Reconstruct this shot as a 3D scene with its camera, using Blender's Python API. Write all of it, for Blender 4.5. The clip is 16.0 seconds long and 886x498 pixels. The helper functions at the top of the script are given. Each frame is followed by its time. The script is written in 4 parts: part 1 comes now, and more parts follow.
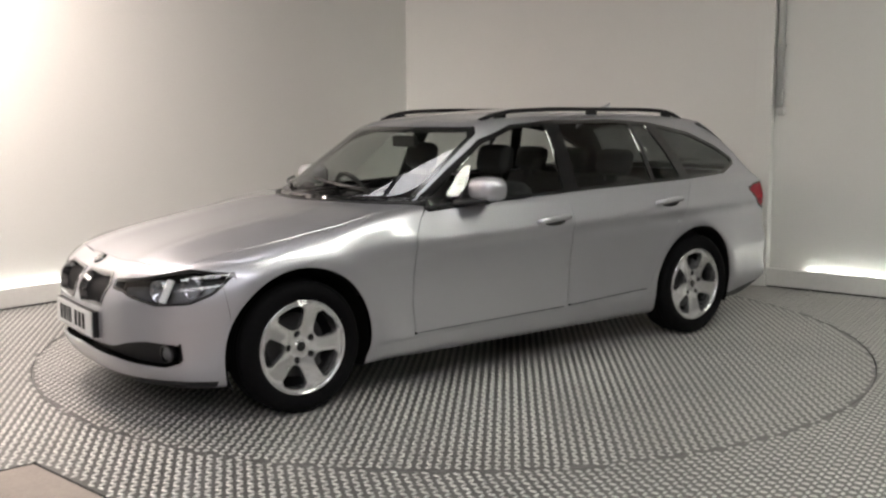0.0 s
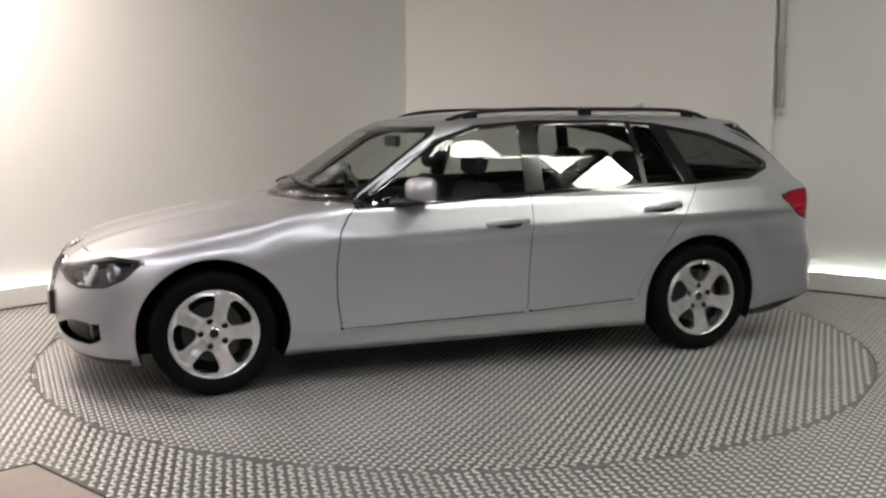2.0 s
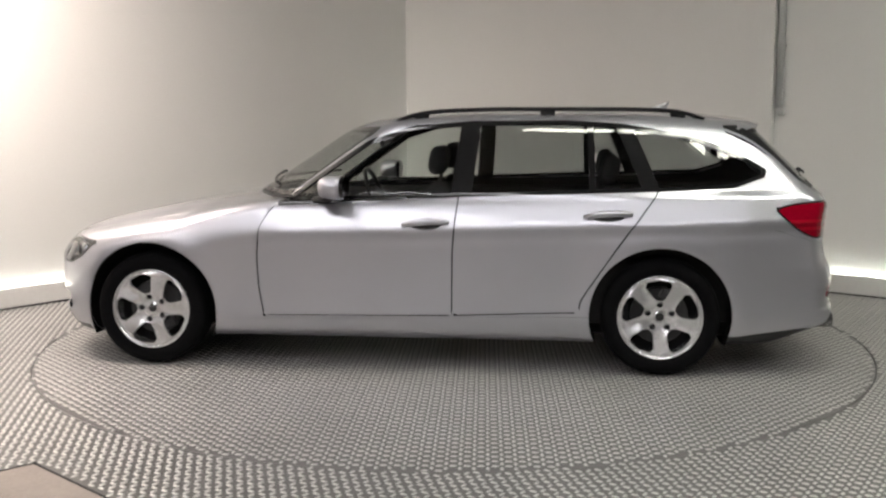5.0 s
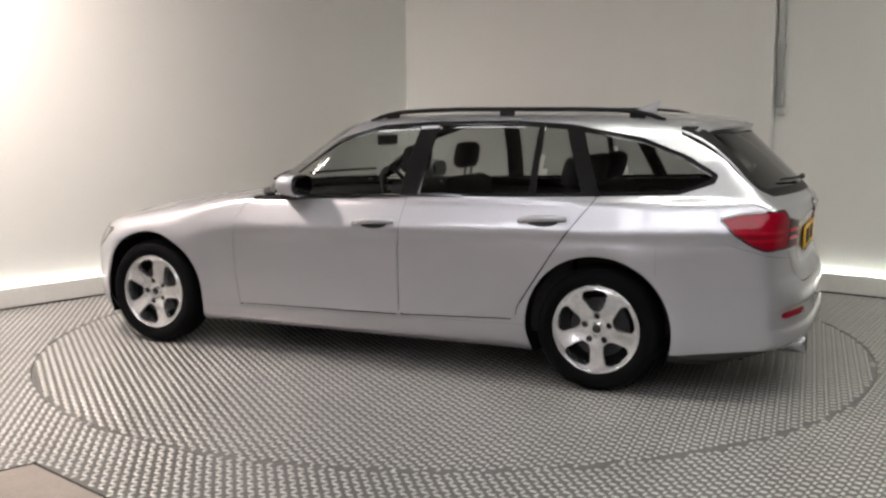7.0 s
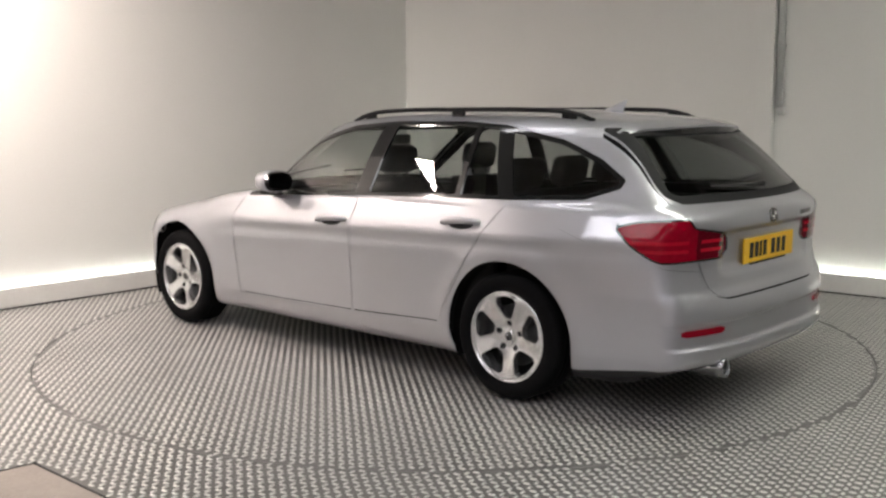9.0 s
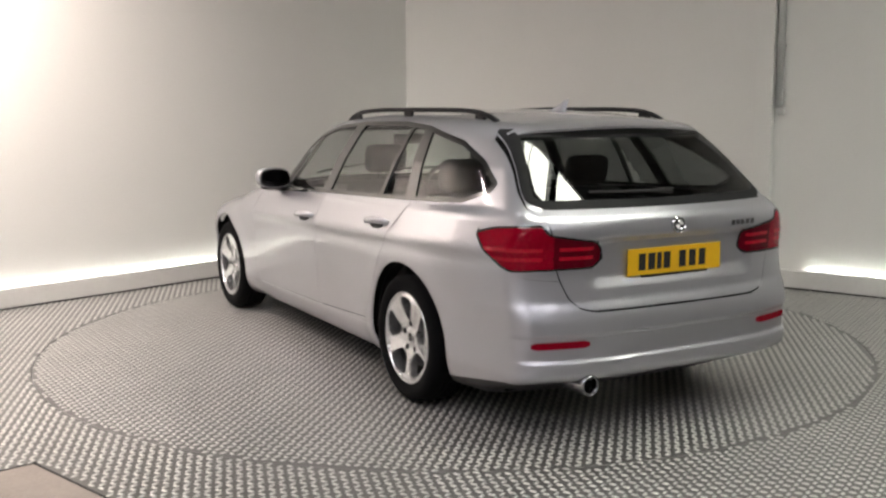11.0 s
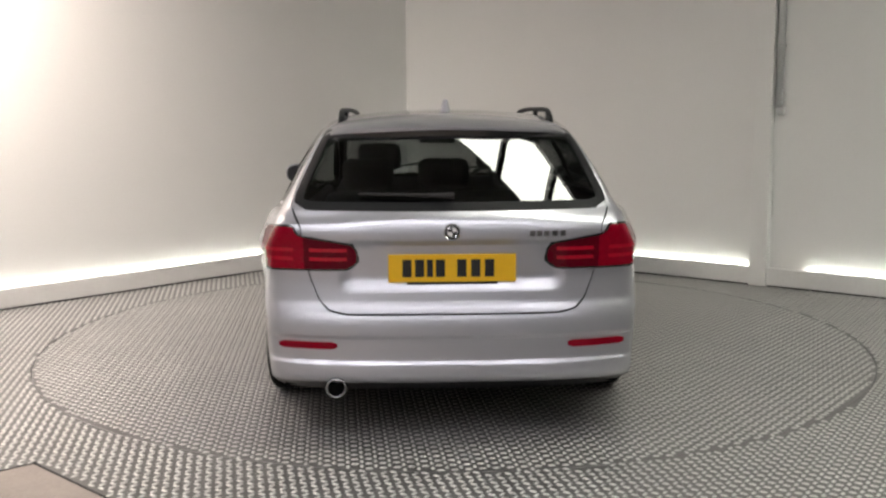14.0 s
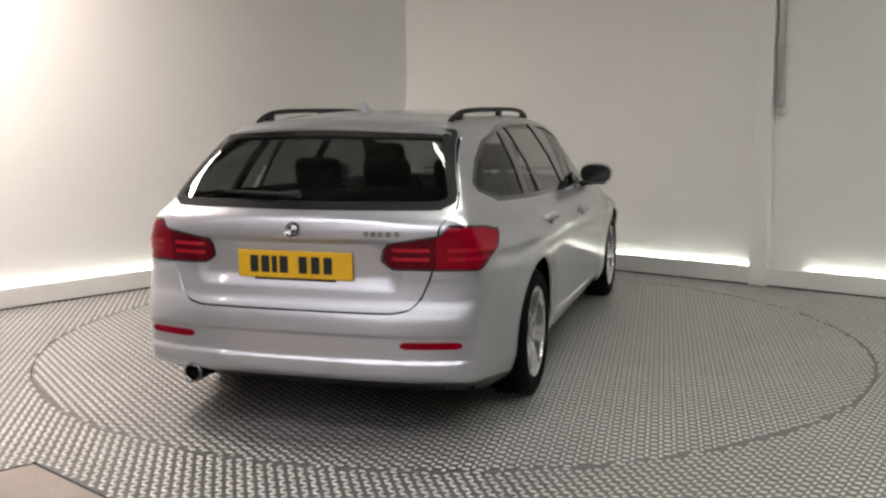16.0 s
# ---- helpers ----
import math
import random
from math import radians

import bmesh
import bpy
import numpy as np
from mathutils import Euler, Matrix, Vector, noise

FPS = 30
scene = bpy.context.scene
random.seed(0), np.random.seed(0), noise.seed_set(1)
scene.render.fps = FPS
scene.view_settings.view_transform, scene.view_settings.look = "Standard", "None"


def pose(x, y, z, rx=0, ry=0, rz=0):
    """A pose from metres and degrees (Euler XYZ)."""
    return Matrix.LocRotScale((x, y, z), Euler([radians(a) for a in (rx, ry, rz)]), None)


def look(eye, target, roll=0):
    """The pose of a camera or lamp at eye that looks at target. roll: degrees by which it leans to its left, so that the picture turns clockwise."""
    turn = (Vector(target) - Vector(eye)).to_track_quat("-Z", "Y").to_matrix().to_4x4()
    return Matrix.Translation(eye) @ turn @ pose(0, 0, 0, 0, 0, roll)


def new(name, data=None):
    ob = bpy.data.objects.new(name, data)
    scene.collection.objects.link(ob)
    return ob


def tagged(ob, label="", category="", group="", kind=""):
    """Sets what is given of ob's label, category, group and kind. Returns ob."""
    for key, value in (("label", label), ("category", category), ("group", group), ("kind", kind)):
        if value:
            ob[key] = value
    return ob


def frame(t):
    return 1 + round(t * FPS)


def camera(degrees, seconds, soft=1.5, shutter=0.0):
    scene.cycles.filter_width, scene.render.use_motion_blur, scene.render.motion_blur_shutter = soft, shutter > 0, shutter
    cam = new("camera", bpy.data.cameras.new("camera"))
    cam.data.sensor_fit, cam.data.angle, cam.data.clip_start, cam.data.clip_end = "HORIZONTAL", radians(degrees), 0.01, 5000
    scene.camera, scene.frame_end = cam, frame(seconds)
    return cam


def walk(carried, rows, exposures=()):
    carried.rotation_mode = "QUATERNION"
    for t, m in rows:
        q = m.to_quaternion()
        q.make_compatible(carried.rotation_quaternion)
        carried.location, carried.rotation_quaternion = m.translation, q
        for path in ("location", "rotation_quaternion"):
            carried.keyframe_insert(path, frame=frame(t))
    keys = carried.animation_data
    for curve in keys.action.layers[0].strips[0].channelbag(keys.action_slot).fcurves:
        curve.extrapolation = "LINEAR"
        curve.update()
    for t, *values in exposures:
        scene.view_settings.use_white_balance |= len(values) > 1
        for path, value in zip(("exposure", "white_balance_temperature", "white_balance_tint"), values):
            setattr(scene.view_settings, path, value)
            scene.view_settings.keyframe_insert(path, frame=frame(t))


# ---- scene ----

# ================= camera =================
cam = camera(47.93, 16.0, 2.5)
EYE = pose(0, 0, 1.395, 90 - 7.713, 0, 0) @ pose(0, 0, 0, 0, 0, -0.335)
walk(cam, [(0.0, EYE), (16.0, EYE)], exposures=[(0.0, 0.11, 6750, 14), (16.0, 0.11, 6750, 14)])

# ================= light =================
world = bpy.data.worlds.new("world")
scene.world = world
world.use_nodes = True
sky = world.node_tree.nodes.new("ShaderNodeTexSky")
sky.sky_type, sky.sun_disc = "NISHITA", False
sky.sun_elevation, sky.sun_rotation = radians(40), radians(200)
world.node_tree.links.new(sky.outputs[0], world.node_tree.nodes["Background"].inputs[0])
world.node_tree.nodes["Background"].inputs[1].default_value = 0.1


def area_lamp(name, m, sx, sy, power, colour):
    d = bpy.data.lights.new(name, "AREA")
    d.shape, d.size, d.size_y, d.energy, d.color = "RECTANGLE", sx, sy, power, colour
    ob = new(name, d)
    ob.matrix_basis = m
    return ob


# unseen showroom floodlights that wash the wall beside the turntable
area_lamp("unseen_flood_light", look((-2.9, 5.7, 3.0), (-3.3, 6.8, 1.2)), 0.5, 0.4, 110, (1.0, 0.90, 0.82))
# added fill: brightens the stretch of wall that the car's flank mirrors
area_lamp("unseen_flood_light", look((-4.3, 2.6, 3.2), (-5.9, 3.4, 1.0)), 0.6, 0.4, 50, (1.0, 0.91, 0.84))


# ================= materials =================
def material(name, colour, rough=0.5, metal=0.0, grain=0.0, grain_scale=40.0, stain=0.0, stain_scale=1.5, bump=0.0, bump_scale=200.0,
             coat=0.0, rough_var=0.0, emit=0.0, tint=None, spec=0.5):
    m = bpy.data.materials.new(name)
    m.use_nodes = True
    nt = m.node_tree
    b = nt.nodes["Principled BSDF"]
    b.inputs["Roughness"].default_value, b.inputs["Metallic"].default_value = rough, metal
    b.inputs["Coat Weight"].default_value = coat
    b.inputs["Specular IOR Level"].default_value = spec
    b.inputs["Coat Roughness"].default_value = 0.04
    b.inputs["Base Color"].default_value = (*colour, 1)
    tc = nt.nodes.new("ShaderNodeTexCoord")

    def tex(scale, detail=4.0):
        n = nt.nodes.new("ShaderNodeTexNoise")
        n.inputs["Scale"].default_value, n.inputs["Detail"].default_value = scale, detail
        nt.links.new(tc.outputs["Object"], n.inputs["Vector"])
        return n.outputs["Fac"]

    def ranged(src, lo, hi):
        n = nt.nodes.new("ShaderNodeMapRange")
        n.inputs[1].default_value, n.inputs[2].default_value = 0.3, 0.7
        n.inputs[3].default_value, n.inputs[4].default_value = lo, hi
        nt.links.new(src, n.inputs[0])
        return n.outputs[0]

    if grain or stain:
        a = ranged(tex(grain_scale), 1 - grain, 1 + grain)
        c = ranged(tex(stain_scale, 6.0), 1 - stain, 1 + stain)
        mul = nt.nodes.new("ShaderNodeMath")
        mul.operation = "MULTIPLY"
        nt.links.new(a, mul.inputs[0]), nt.links.new(c, mul.inputs[1])
        sc = nt.nodes.new("ShaderNodeVectorMath")
        sc.operation = "SCALE"
        sc.inputs[0].default_value = colour
        nt.links.new(mul.outputs[0], sc.inputs["Scale"])
        nt.links.new(sc.outputs[0], b.inputs["Base Color"])
    if rough_var:
        nt.links.new(ranged(tex(stain_scale * 3), rough - rough_var, rough + rough_var), b.inputs["Roughness"])
    if bump:
        n = nt.nodes.new("ShaderNodeBump")
        n.inputs["Strength"].default_value, n.inputs["Distance"].default_value = bump, 0.002
        nt.links.new(tex(bump_scale), n.inputs["Height"])
        nt.links.new(n.outputs[0], b.inputs["Normal"])
    if emit:
        b.inputs["Emission Color"].default_value = (*(tint or colour), 1)
        b.inputs["Emission Strength"].default_value = emit
    return m


def glass_material(name, tint, rough=0.0):
    """Thin tinted glass: clear through, mirror-like by Fresnel."""
    m = bpy.data.materials.new(name)
    m.use_nodes = True
    nt = m.node_tree
    nt.nodes.remove(nt.nodes["Principled BSDF"])
    tr, gl = nt.nodes.new("ShaderNodeBsdfTransparent"), nt.nodes.new("ShaderNodeBsdfGlossy")
    tr.inputs[0].default_value = (*tint, 1)
    gl.inputs["Roughness"].default_value = rough
    mix = nt.nodes.new("ShaderNodeMixShader")
    facing, power, gain = nt.nodes.new("ShaderNodeLayerWeight"), nt.nodes.new("ShaderNodeMath"), nt.nodes.new("ShaderNodeMapRange")
    facing.inputs["Blend"].default_value = 0.5
    power.operation = "POWER"
    power.inputs[1].default_value = 5.0
    gain.inputs[3].default_value, gain.inputs[4].default_value = 0.075, 1.0  # both faces of the pane
    nt.links.new(facing.outputs["Facing"], power.inputs[0])
    nt.links.new(power.outputs[0], gain.inputs[0])
    nt.links.new(gain.outputs[0], mix.inputs[0])
    nt.links.new(tr.outputs[0], mix.inputs[1]), nt.links.new(gl.outputs[0], mix.inputs[2])
    nt.links.new(mix.outputs[0], nt.nodes["Material Output"].inputs[0])
    return m


M = dict(
    paint=material("silver_paint", (0.505, 0.507, 0.547), 0.365, 0.82, grain=0.05, grain_scale=900, stain=0.02, stain_scale=2, coat=1.0),
    wall=material("wall_paint", (0.66, 0.65, 0.63), 0.62, grain=0.015, grain_scale=60, stain=0.03, stain_scale=0.7, bump=0.15, bump_scale=90),
    plinth=material("plinth_paint", (0.62, 0.61, 0.59), 0.5, grain=0.02, stain=0.05, stain_scale=2.5, bump=0.1),
    hall_wall=material("hall_back_paint", (0.46, 0.45, 0.44), 0.7, grain=0.03, stain=0.08),
    dark_wall=material("hall_paint", (0.45, 0.44, 0.43), 0.7, grain=0.03, stain=0.08),
    ceiling=material("ceiling_paint", (0.19, 0.19, 0.185), 0.8, grain=0.03, stain=0.04),
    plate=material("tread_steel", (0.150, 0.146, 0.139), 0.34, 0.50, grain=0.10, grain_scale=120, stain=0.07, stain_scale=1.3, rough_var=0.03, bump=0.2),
    # paler than the plate: worn metal, plus caught light put into the colour
    stud=material("worn_lit_stud_steel", (0.60, 0.59, 0.57), 0.34, 0.48, grain=0.1, grain_scale=90, stain=0.08, stain_scale=1.7, rough_var=0.03),
    slab=material("concrete_slab", (0.36, 0.30, 0.26), 0.6, grain=0.08, grain_scale=70, stain=0.12, stain_scale=2.2, bump=0.3),
    gap=material("joint_dark", (0.015, 0.015, 0.015), 0.8),
    led=material("led_strip", (0.9, 0.95, 0.92), 0.5, emit=66.0, tint=(0.92, 1.0, 0.92)),
    rooflight=material("rooflight_sheet", (0.85, 0.87, 0.88), 0.4, emit=19.0, tint=(0.95, 1.0, 0.89)),
    # glow of the two added fill panels and the one the windscreen reflects
    day_and_fill_sheet=material("daylight_and_fill_sheet", (0.85, 0.87, 0.90), 0.4, emit=7.0, tint=(0.95, 0.97, 1.01)),
    rubber=material("tyre_rubber", (0.0035, 0.0035, 0.004), 0.85, spec=0.1, grain=0.15, grain_scale=150, stain=0.15, bump=0.3),
    alloy=material("alloy_silver", (0.70, 0.70, 0.71), 0.22, 0.88, grain=0.04, grain_scale=300, stain=0.04, coat=0.4),
    # also lends its dark colour to the door handles' painted shade
    disc=material("brake_steel_and_handle_shade", (0.045, 0.045, 0.046), 0.5, 0.7, grain=0.1, grain_scale=200),
    black=material("black_plastic", (0.012, 0.012, 0.013), 0.42, grain=0.1, grain_scale=400, bump=0.15, bump_scale=700),
    satin=material("satin_black", (0.008, 0.008, 0.009), 0.6, grain=0.1, grain_scale=300, spec=0.2),
    gloss=material("black_gloss_trim", (0.008, 0.008, 0.009), 0.12, grain=0.05, coat=0.6),
    chrome=material("chrome", (0.78, 0.78, 0.79), 0.09, 1.0, grain=0.02),
    dark_chrome=material("dark_chrome", (0.33, 0.33, 0.34), 0.16, 1.0, grain=0.04),
    red=material("red_lens", (0.25, 0.001, 0.012), 0.12, grain=0.08, grain_scale=60, coat=0.12, spec=0.12),
    darkred=material("dark_red_lens", (0.10, 0.0006, 0.007), 0.12, grain=0.08, grain_scale=60, coat=0.12, spec=0.12),
    red_bar=material("bright_red_lens", (0.42, 0.004, 0.018), 0.2, grain=0.05, grain_scale=60, coat=0.4, spec=0.3),
    yellow=material("yellow_plate", (0.82, 0.47, 0.015), 0.4, grain=0.03, stain=0.03),
    white=material("white_plate", (0.75, 0.75, 0.74), 0.4, grain=0.03, stain=0.03),
    cloth=material("dark_cloth", (0.018, 0.018, 0.02), 0.85, grain=0.2, grain_scale=500, stain=0.1, bump=0.4, bump_scale=600),
    trim=material("grey_interior", (0.02, 0.02, 0.02), 0.75, spec=0.2, grain=0.1, stain=0.1),
    under=material("underbody", (0.006, 0.006, 0.006), 0.95, spec=0.1, grain=0.2, stain=0.2),
    lamp_shade=material("lamp_housing", (0.14, 0.14, 0.15), 0.3, 0.6, grain=0.1, grain_scale=80, stain=0.2, stain_scale=12),
    # base colour darkened to paint in the dark hall it would reflect
    mirror=material("darkened_mirror_glass", (0.07, 0.07, 0.075), 0.05, 1.0),
    lamp_inner=material("lamp_reflector", (0.6, 0.6, 0.63), 0.15, 0.9, grain=0.1, grain_scale=80),
    pipe=material("grey_conduit", (0.47, 0.47, 0.46), 0.5, grain=0.04, stain=0.06),
    glass=glass_material("tinted_glass", (0.73, 0.76, 0.745)),
    dark_glass=glass_material("privacy_glass", (0.60, 0.63, 0.615)),
    rear_glass=glass_material("dark_rear_glass", (0.20, 0.22, 0.215)),
    lens=glass_material("clear_lens", (0.9, 0.92, 0.93)),
)


# ================= helpers of this scene =================
def finish(name, bm, mat, parent=None, label="", smooth=False):
    me = bpy.data.meshes.new(name)
    bm.normal_update()
    bm.to_mesh(me)
    bm.free()
    if smooth:
        me.shade_smooth()
    me.materials.append(M[mat])
    ob = new(name, me)
    ob.parent = parent
    if label:
        ob["label"] = label
    return ob


def part(name, bm, mat, parent, label="", smooth=False):
    return finish(name, bm, mat, parent, label, smooth)


def box(bm, x0, x1, y0, y1, z0, z1, bevel=0.0):
    r = bmesh.ops.create_cube(bm, size=1, matrix=Matrix.Translation(((x0 + x1) / 2, (y0 + y1) / 2, (z0 + z1) / 2)) @ Matrix.Diagonal((x1 - x0, y1 - y0, z1 - z0, 1)))
    if bevel:
        es = list({e for v in r["verts"] for e in v.link_edges})
        bmesh.ops.bevel(bm, geom=es, offset=bevel, segments=2, affect="EDGES", profile=0.5)
    return bm


def box_bm(*a, **k):
    return box(bmesh.new(), *a, **k)


def tube(bm, pts, radius, sides=8, flat=1.0, caps=True):
    """A bar of round or flattened section along a line of points; radius may vary by point."""
    rad = radius if hasattr(radius, "__len__") else [radius] * len(pts)
    rings = []
    for i, p in enumerate(pts):
        d = (Vector(pts[min(i + 1, len(pts) - 1)]) - Vector(pts[max(i - 1, 0)])).normalized()
        a = d.cross(Vector((0, 0, 1)))
        a = a.normalized() if a.length > 1e-4 else Vector((1, 0, 0))
        b = a.cross(d)
        rings.append([bm.verts.new(Vector(p) + rad[i] * (math.cos(k * math.tau / sides) * a + flat * math.sin(k * math.tau / sides) * b)) for k in range(sides)])
    for r, s in zip(rings, rings[1:]):
        for k in range(sides):
            bm.faces.new((r[k], r[(k + 1) % sides], s[(k + 1) % sides], s[k]))
    if caps:
        bm.faces.new(rings[0][::-1]), bm.faces.new(rings[-1])
    return bm


def spin(bm, profile, segments, m=Matrix()):
    """A turned form about the y axis from (radius, y) pairs."""
    rings = []
    for k in range(segments):
        a = k * math.tau / segments
        rings.append([bm.verts.new(m @ Vector((r * math.cos(a), y, r * math.sin(a)))) for r, y in profile])
    for k in range(segments):
        r, s = rings[k], rings[(k + 1) % segments]
        for i in range(len(profile) - 1):
            bm.faces.new((r[i], s[i], s[i + 1], r[i + 1]))
    return bm


def curve(pairs):
    """A smooth monotone curve through (at, value) pairs, as a function of arrays."""
    xs, ys = np.array(sorted(pairs)).T
    d = np.diff(ys) / np.diff(xs)
    s = np.zeros_like(ys)
    s[1:-1] = np.where(d[1:] * d[:-1] > 0, 2 * d[1:] * d[:-1] / (d[1:] + d[:-1] + 1e-12), 0)
    s[0], s[-1] = d[0], d[-1]

    def at(x):
        x = np.clip(x, xs[0], xs[-1])
        i = np.clip(np.searchsorted(xs, x) - 1, 0, len(xs) - 2)
        h = xs[i + 1] - xs[i]
        t = (x - xs[i]) / h
        return (ys[i] * (1 + 2 * t) * (1 - t) ** 2 + s[i] * h * t * (1 - t) ** 2 + ys[i + 1] * t * t * (3 - 2 * t) + s[i + 1] * h * t * t * (t - 1))
    return at


def smax(a, b, k):
    h = np.maximum(k - np.abs(a - b), 0) / k
    return np.maximum(a, b) + h * h * k * 0.25


def smin(a, b, k):
    return -smax(-a, -b, k)


# ================= the room =================
CORNER = Vector((-0.36, 10.33, 0))
LEFT = Vector((-0.664, -0.748, 0)).normalized()
RIGHT = Vector((0.7795, -0.6264, 0)).normalized()
HIGH = 4.6


def wall_frame(way):
    """x runs along the wall from the corner, y into the room."""
    inward = Vector((-way.y, way.x, 0))
    if inward.y > 0:
        inward = -inward
    return Matrix(((way.x, inward.x, 0, CORNER.x), (way.y, inward.y, 0, CORNER.y), (0, 0, 1, 0), (0, 0, 0, 1)))


BACK = Matrix.Translation((0, -0.06, 0))  # the plinth stands 6 cm before the wall
WL, WR = wall_frame(LEFT) @ BACK, wall_frame(RIGHT) @ BACK


def placed(ob, m):
    ob.matrix_basis = m
    return ob


def wall_with_base(name, m, length, stretches):
    """A wall whose panel stands back over a plinth, with a strip of light in the slot between."""
    w = tagged(placed(finish(name, box_bm(-0.3, length, -0.3, 0, 0, HIGH), "wall"), m), "pale grey painted wall lit from its foot", "wall", kind="structure")
    p = tagged(placed(finish("plinth", box_bm(0, length, 0.020, 0.06, 0.009, 0.150, bevel=0.004), "plinth"), m), "low pale grey plinth along the wall", "plinth", kind="structure")
    for a, b in stretches:
        s = placed(finish("light_strip", box_bm(a, b, 0.003, 0.018, 0.10, 0.128, bevel=0.002), "led"), m)
        tagged(s, "white strip light glowing on the plinth", "strip light", "strip lights along the walls")
    return w


wall_with_base("wall_left", WL, 13.0, [(0.25, 9.0)])
wall_with_base("wall_right", WR, 6.2, [(0.25, 3.67), (4.13, 6.1)])
# unseen far sides of the hall, behind the camera, toned for what the car mirrors
for nm, m, x0, x1, y0, y1 in (("wall_far", WR, 6.2, 13.0, -0.3, 0.0), ("wall_back", WR, 13.0, 13.3, -0.3, 13.3), ("wall_side", WR, -0.3, 13.0, 13.0, 13.3)):
    tagged(placed(finish(nm, box_bm(x0, x1, y0, y1, 0, HIGH), {"wall_far": "dark_wall", "wall_back": "hall_wall", "wall_side": "wall"}[nm]), m), "plain unseen hall wall, toned for the car's reflections", "wall", kind="structure")

# unseen dark hall ceiling; four translucent rooflights between beams, two of them only added fill
ROOF = pose(0.10, 4.85, 0, 0, 0, -18)
# second and third: added fill; first lengthened to brighten the right wall
ROOFLIGHTS_AND_FILLS = [(0.15, 6.8, -0.30, 0.26), (-3.6, 5.2, -4.7, -3.4), (-5.0, 4.5, -9.0, -7.6), (-2.7, -1.0, 0.45, 0.95)]
bm = bmesh.new()
rows_y = [-14.0] + sorted(v for q in ROOFLIGHTS_AND_FILLS for v in q[2:]) + [14.0]
for a, b in zip(rows_y, rows_y[1:]):
    hole = [q for q in ROOFLIGHTS_AND_FILLS if q[2] == a]
    spans = [(-17.0, hole[0][0]), (hole[0][1], 17.0)] if hole else [(-17.0, 17.0)]
    for x0, x1 in spans:
        box(bm, x0, x1, a, b, HIGH, HIGH + 0.2)
tagged(placed(finish("ceiling", bm, "ceiling"), ROOF), "dark hall ceiling with rooflight openings", "ceiling", kind="structure")
for x0, x1, y0, y1 in ROOFLIGHTS_AND_FILLS:
    e = tagged(placed(new("rooflight"), ROOF), "long white translucent glowing panel with dark bars, unseen overhead", "rooflight", "rooflights")
    part("sheet", box_bm(x0 - 0.05, x1 + 0.05, y0 - 0.05, y1 + 0.05, HIGH + 0.205, HIGH + 0.225), "rooflight" if x0 > 0 else "day_and_fill_sheet", e)
    n_bars = int((x1 - x0) / 0.75)
    for k in range(1, n_bars):
        x = x0 + (x1 - x0) * k / n_bars
        part("bar", box_bm(x - 0.04, x + 0.04, y0, y1, HIGH + 0.05, HIGH + 0.2), "black", e)

# boxed post on the wall, with a conduit beside it
post = tagged(placed(finish("wall_post", box_bm(3.665, 3.81, 0.002, 0.085, 0.0, HIGH - 0.002, bevel=0.006), "wall"), WR), "white boxed post on the wall", "post", kind="structure")
conduit = tagged(placed(new("conduit"), WR), "grey conduit running up beside the post", "conduit")
part("pipe", tube(bmesh.new(), [(3.850, 0.030, 1.43), (3.850, 0.030, 2.6), (3.850, 0.030, HIGH - 0.01)], 0.026, 14), "pipe", conduit, smooth=True)
part("socket_box", box_bm(3.835, 3.895, 0.003, 0.050, 1.37, 1.44, bevel=0.012), "pipe", conduit, "small grey box at its end")
for z in (1.9, 2.6, 3.3, 4.0):
    part("clip", box_bm(3.818, 3.882, 0.001, 0.060, z, z + 0.02, bevel=0.004), "pipe", conduit)

# black strip laid along the plinths' foot, standing in for the gap's shade
for m, x0, x1 in ((WL, 0.1, 9.0), (WR, 0.1, 3.66), (WR, 3.82, 6.1)):
    tagged(placed(finish("plinth_gap_shade", box_bm(x0, x1, 0.0615, 0.070, 0.001, 0.010), "gap"), m), "black strip for the shaded gap between plinth and floor", "floor joint", kind="structure")


# ================= floor and turntable =================
HUB = Vector((0.056, 6.264, 0))
RADIUS = 2.498
SLAB = [Vector((-1.658, 3.875)), Vector((-0.75, -0.67)).normalized(), Vector((0.745, -0.667)).normalized()]


def on_slab(x, y, margin=0.0):
    """Whether a place lies on the bare slab beside the plates."""
    d = Vector((x, y)) - SLAB[0]
    a, b = SLAB[1], SLAB[2]
    det = a.x * b.y - a.y * b.x
    u, v = (d.x * b.y - d.y * b.x) / det, (a.x * d.y - a.y * d.x) / det
    return u > -margin and v > -margin


def annulus(bm, r0, z, n=180, far=16.0, centre=HUB):
    inner, outer = [], []
    for k in range(n):
        a = math.tau * k / n
        c, s = math.cos(a), math.sin(a)
        inner.append(bm.verts.new((centre.x + r0 * c, centre.y + r0 * s, z)))
        f = far / max(abs(c), abs(s))
        outer.append(bm.verts.new((centre.x + f * c, centre.y + f * s, z)))
    for k in range(n):
        bm.faces.new((inner[k], outer[k], outer[(k + 1) % n], inner[(k + 1) % n]))
    return inner


bm = bmesh.new()
rim = annulus(bm, RADIUS + 0.005, 0.0)
low = [bm.verts.new(v.co - Vector((0, 0, 0.1))) for v in rim]
n = len(rim)
for k in range(n):
    bm.faces.new((rim[k], rim[(k + 1) % n], low[(k + 1) % n], low[k]))
bm.faces.new(low)
floor = tagged(finish("floor", bm, "plate"), "worn steel tread plate floor round the turntable", "floor", kind="structure")

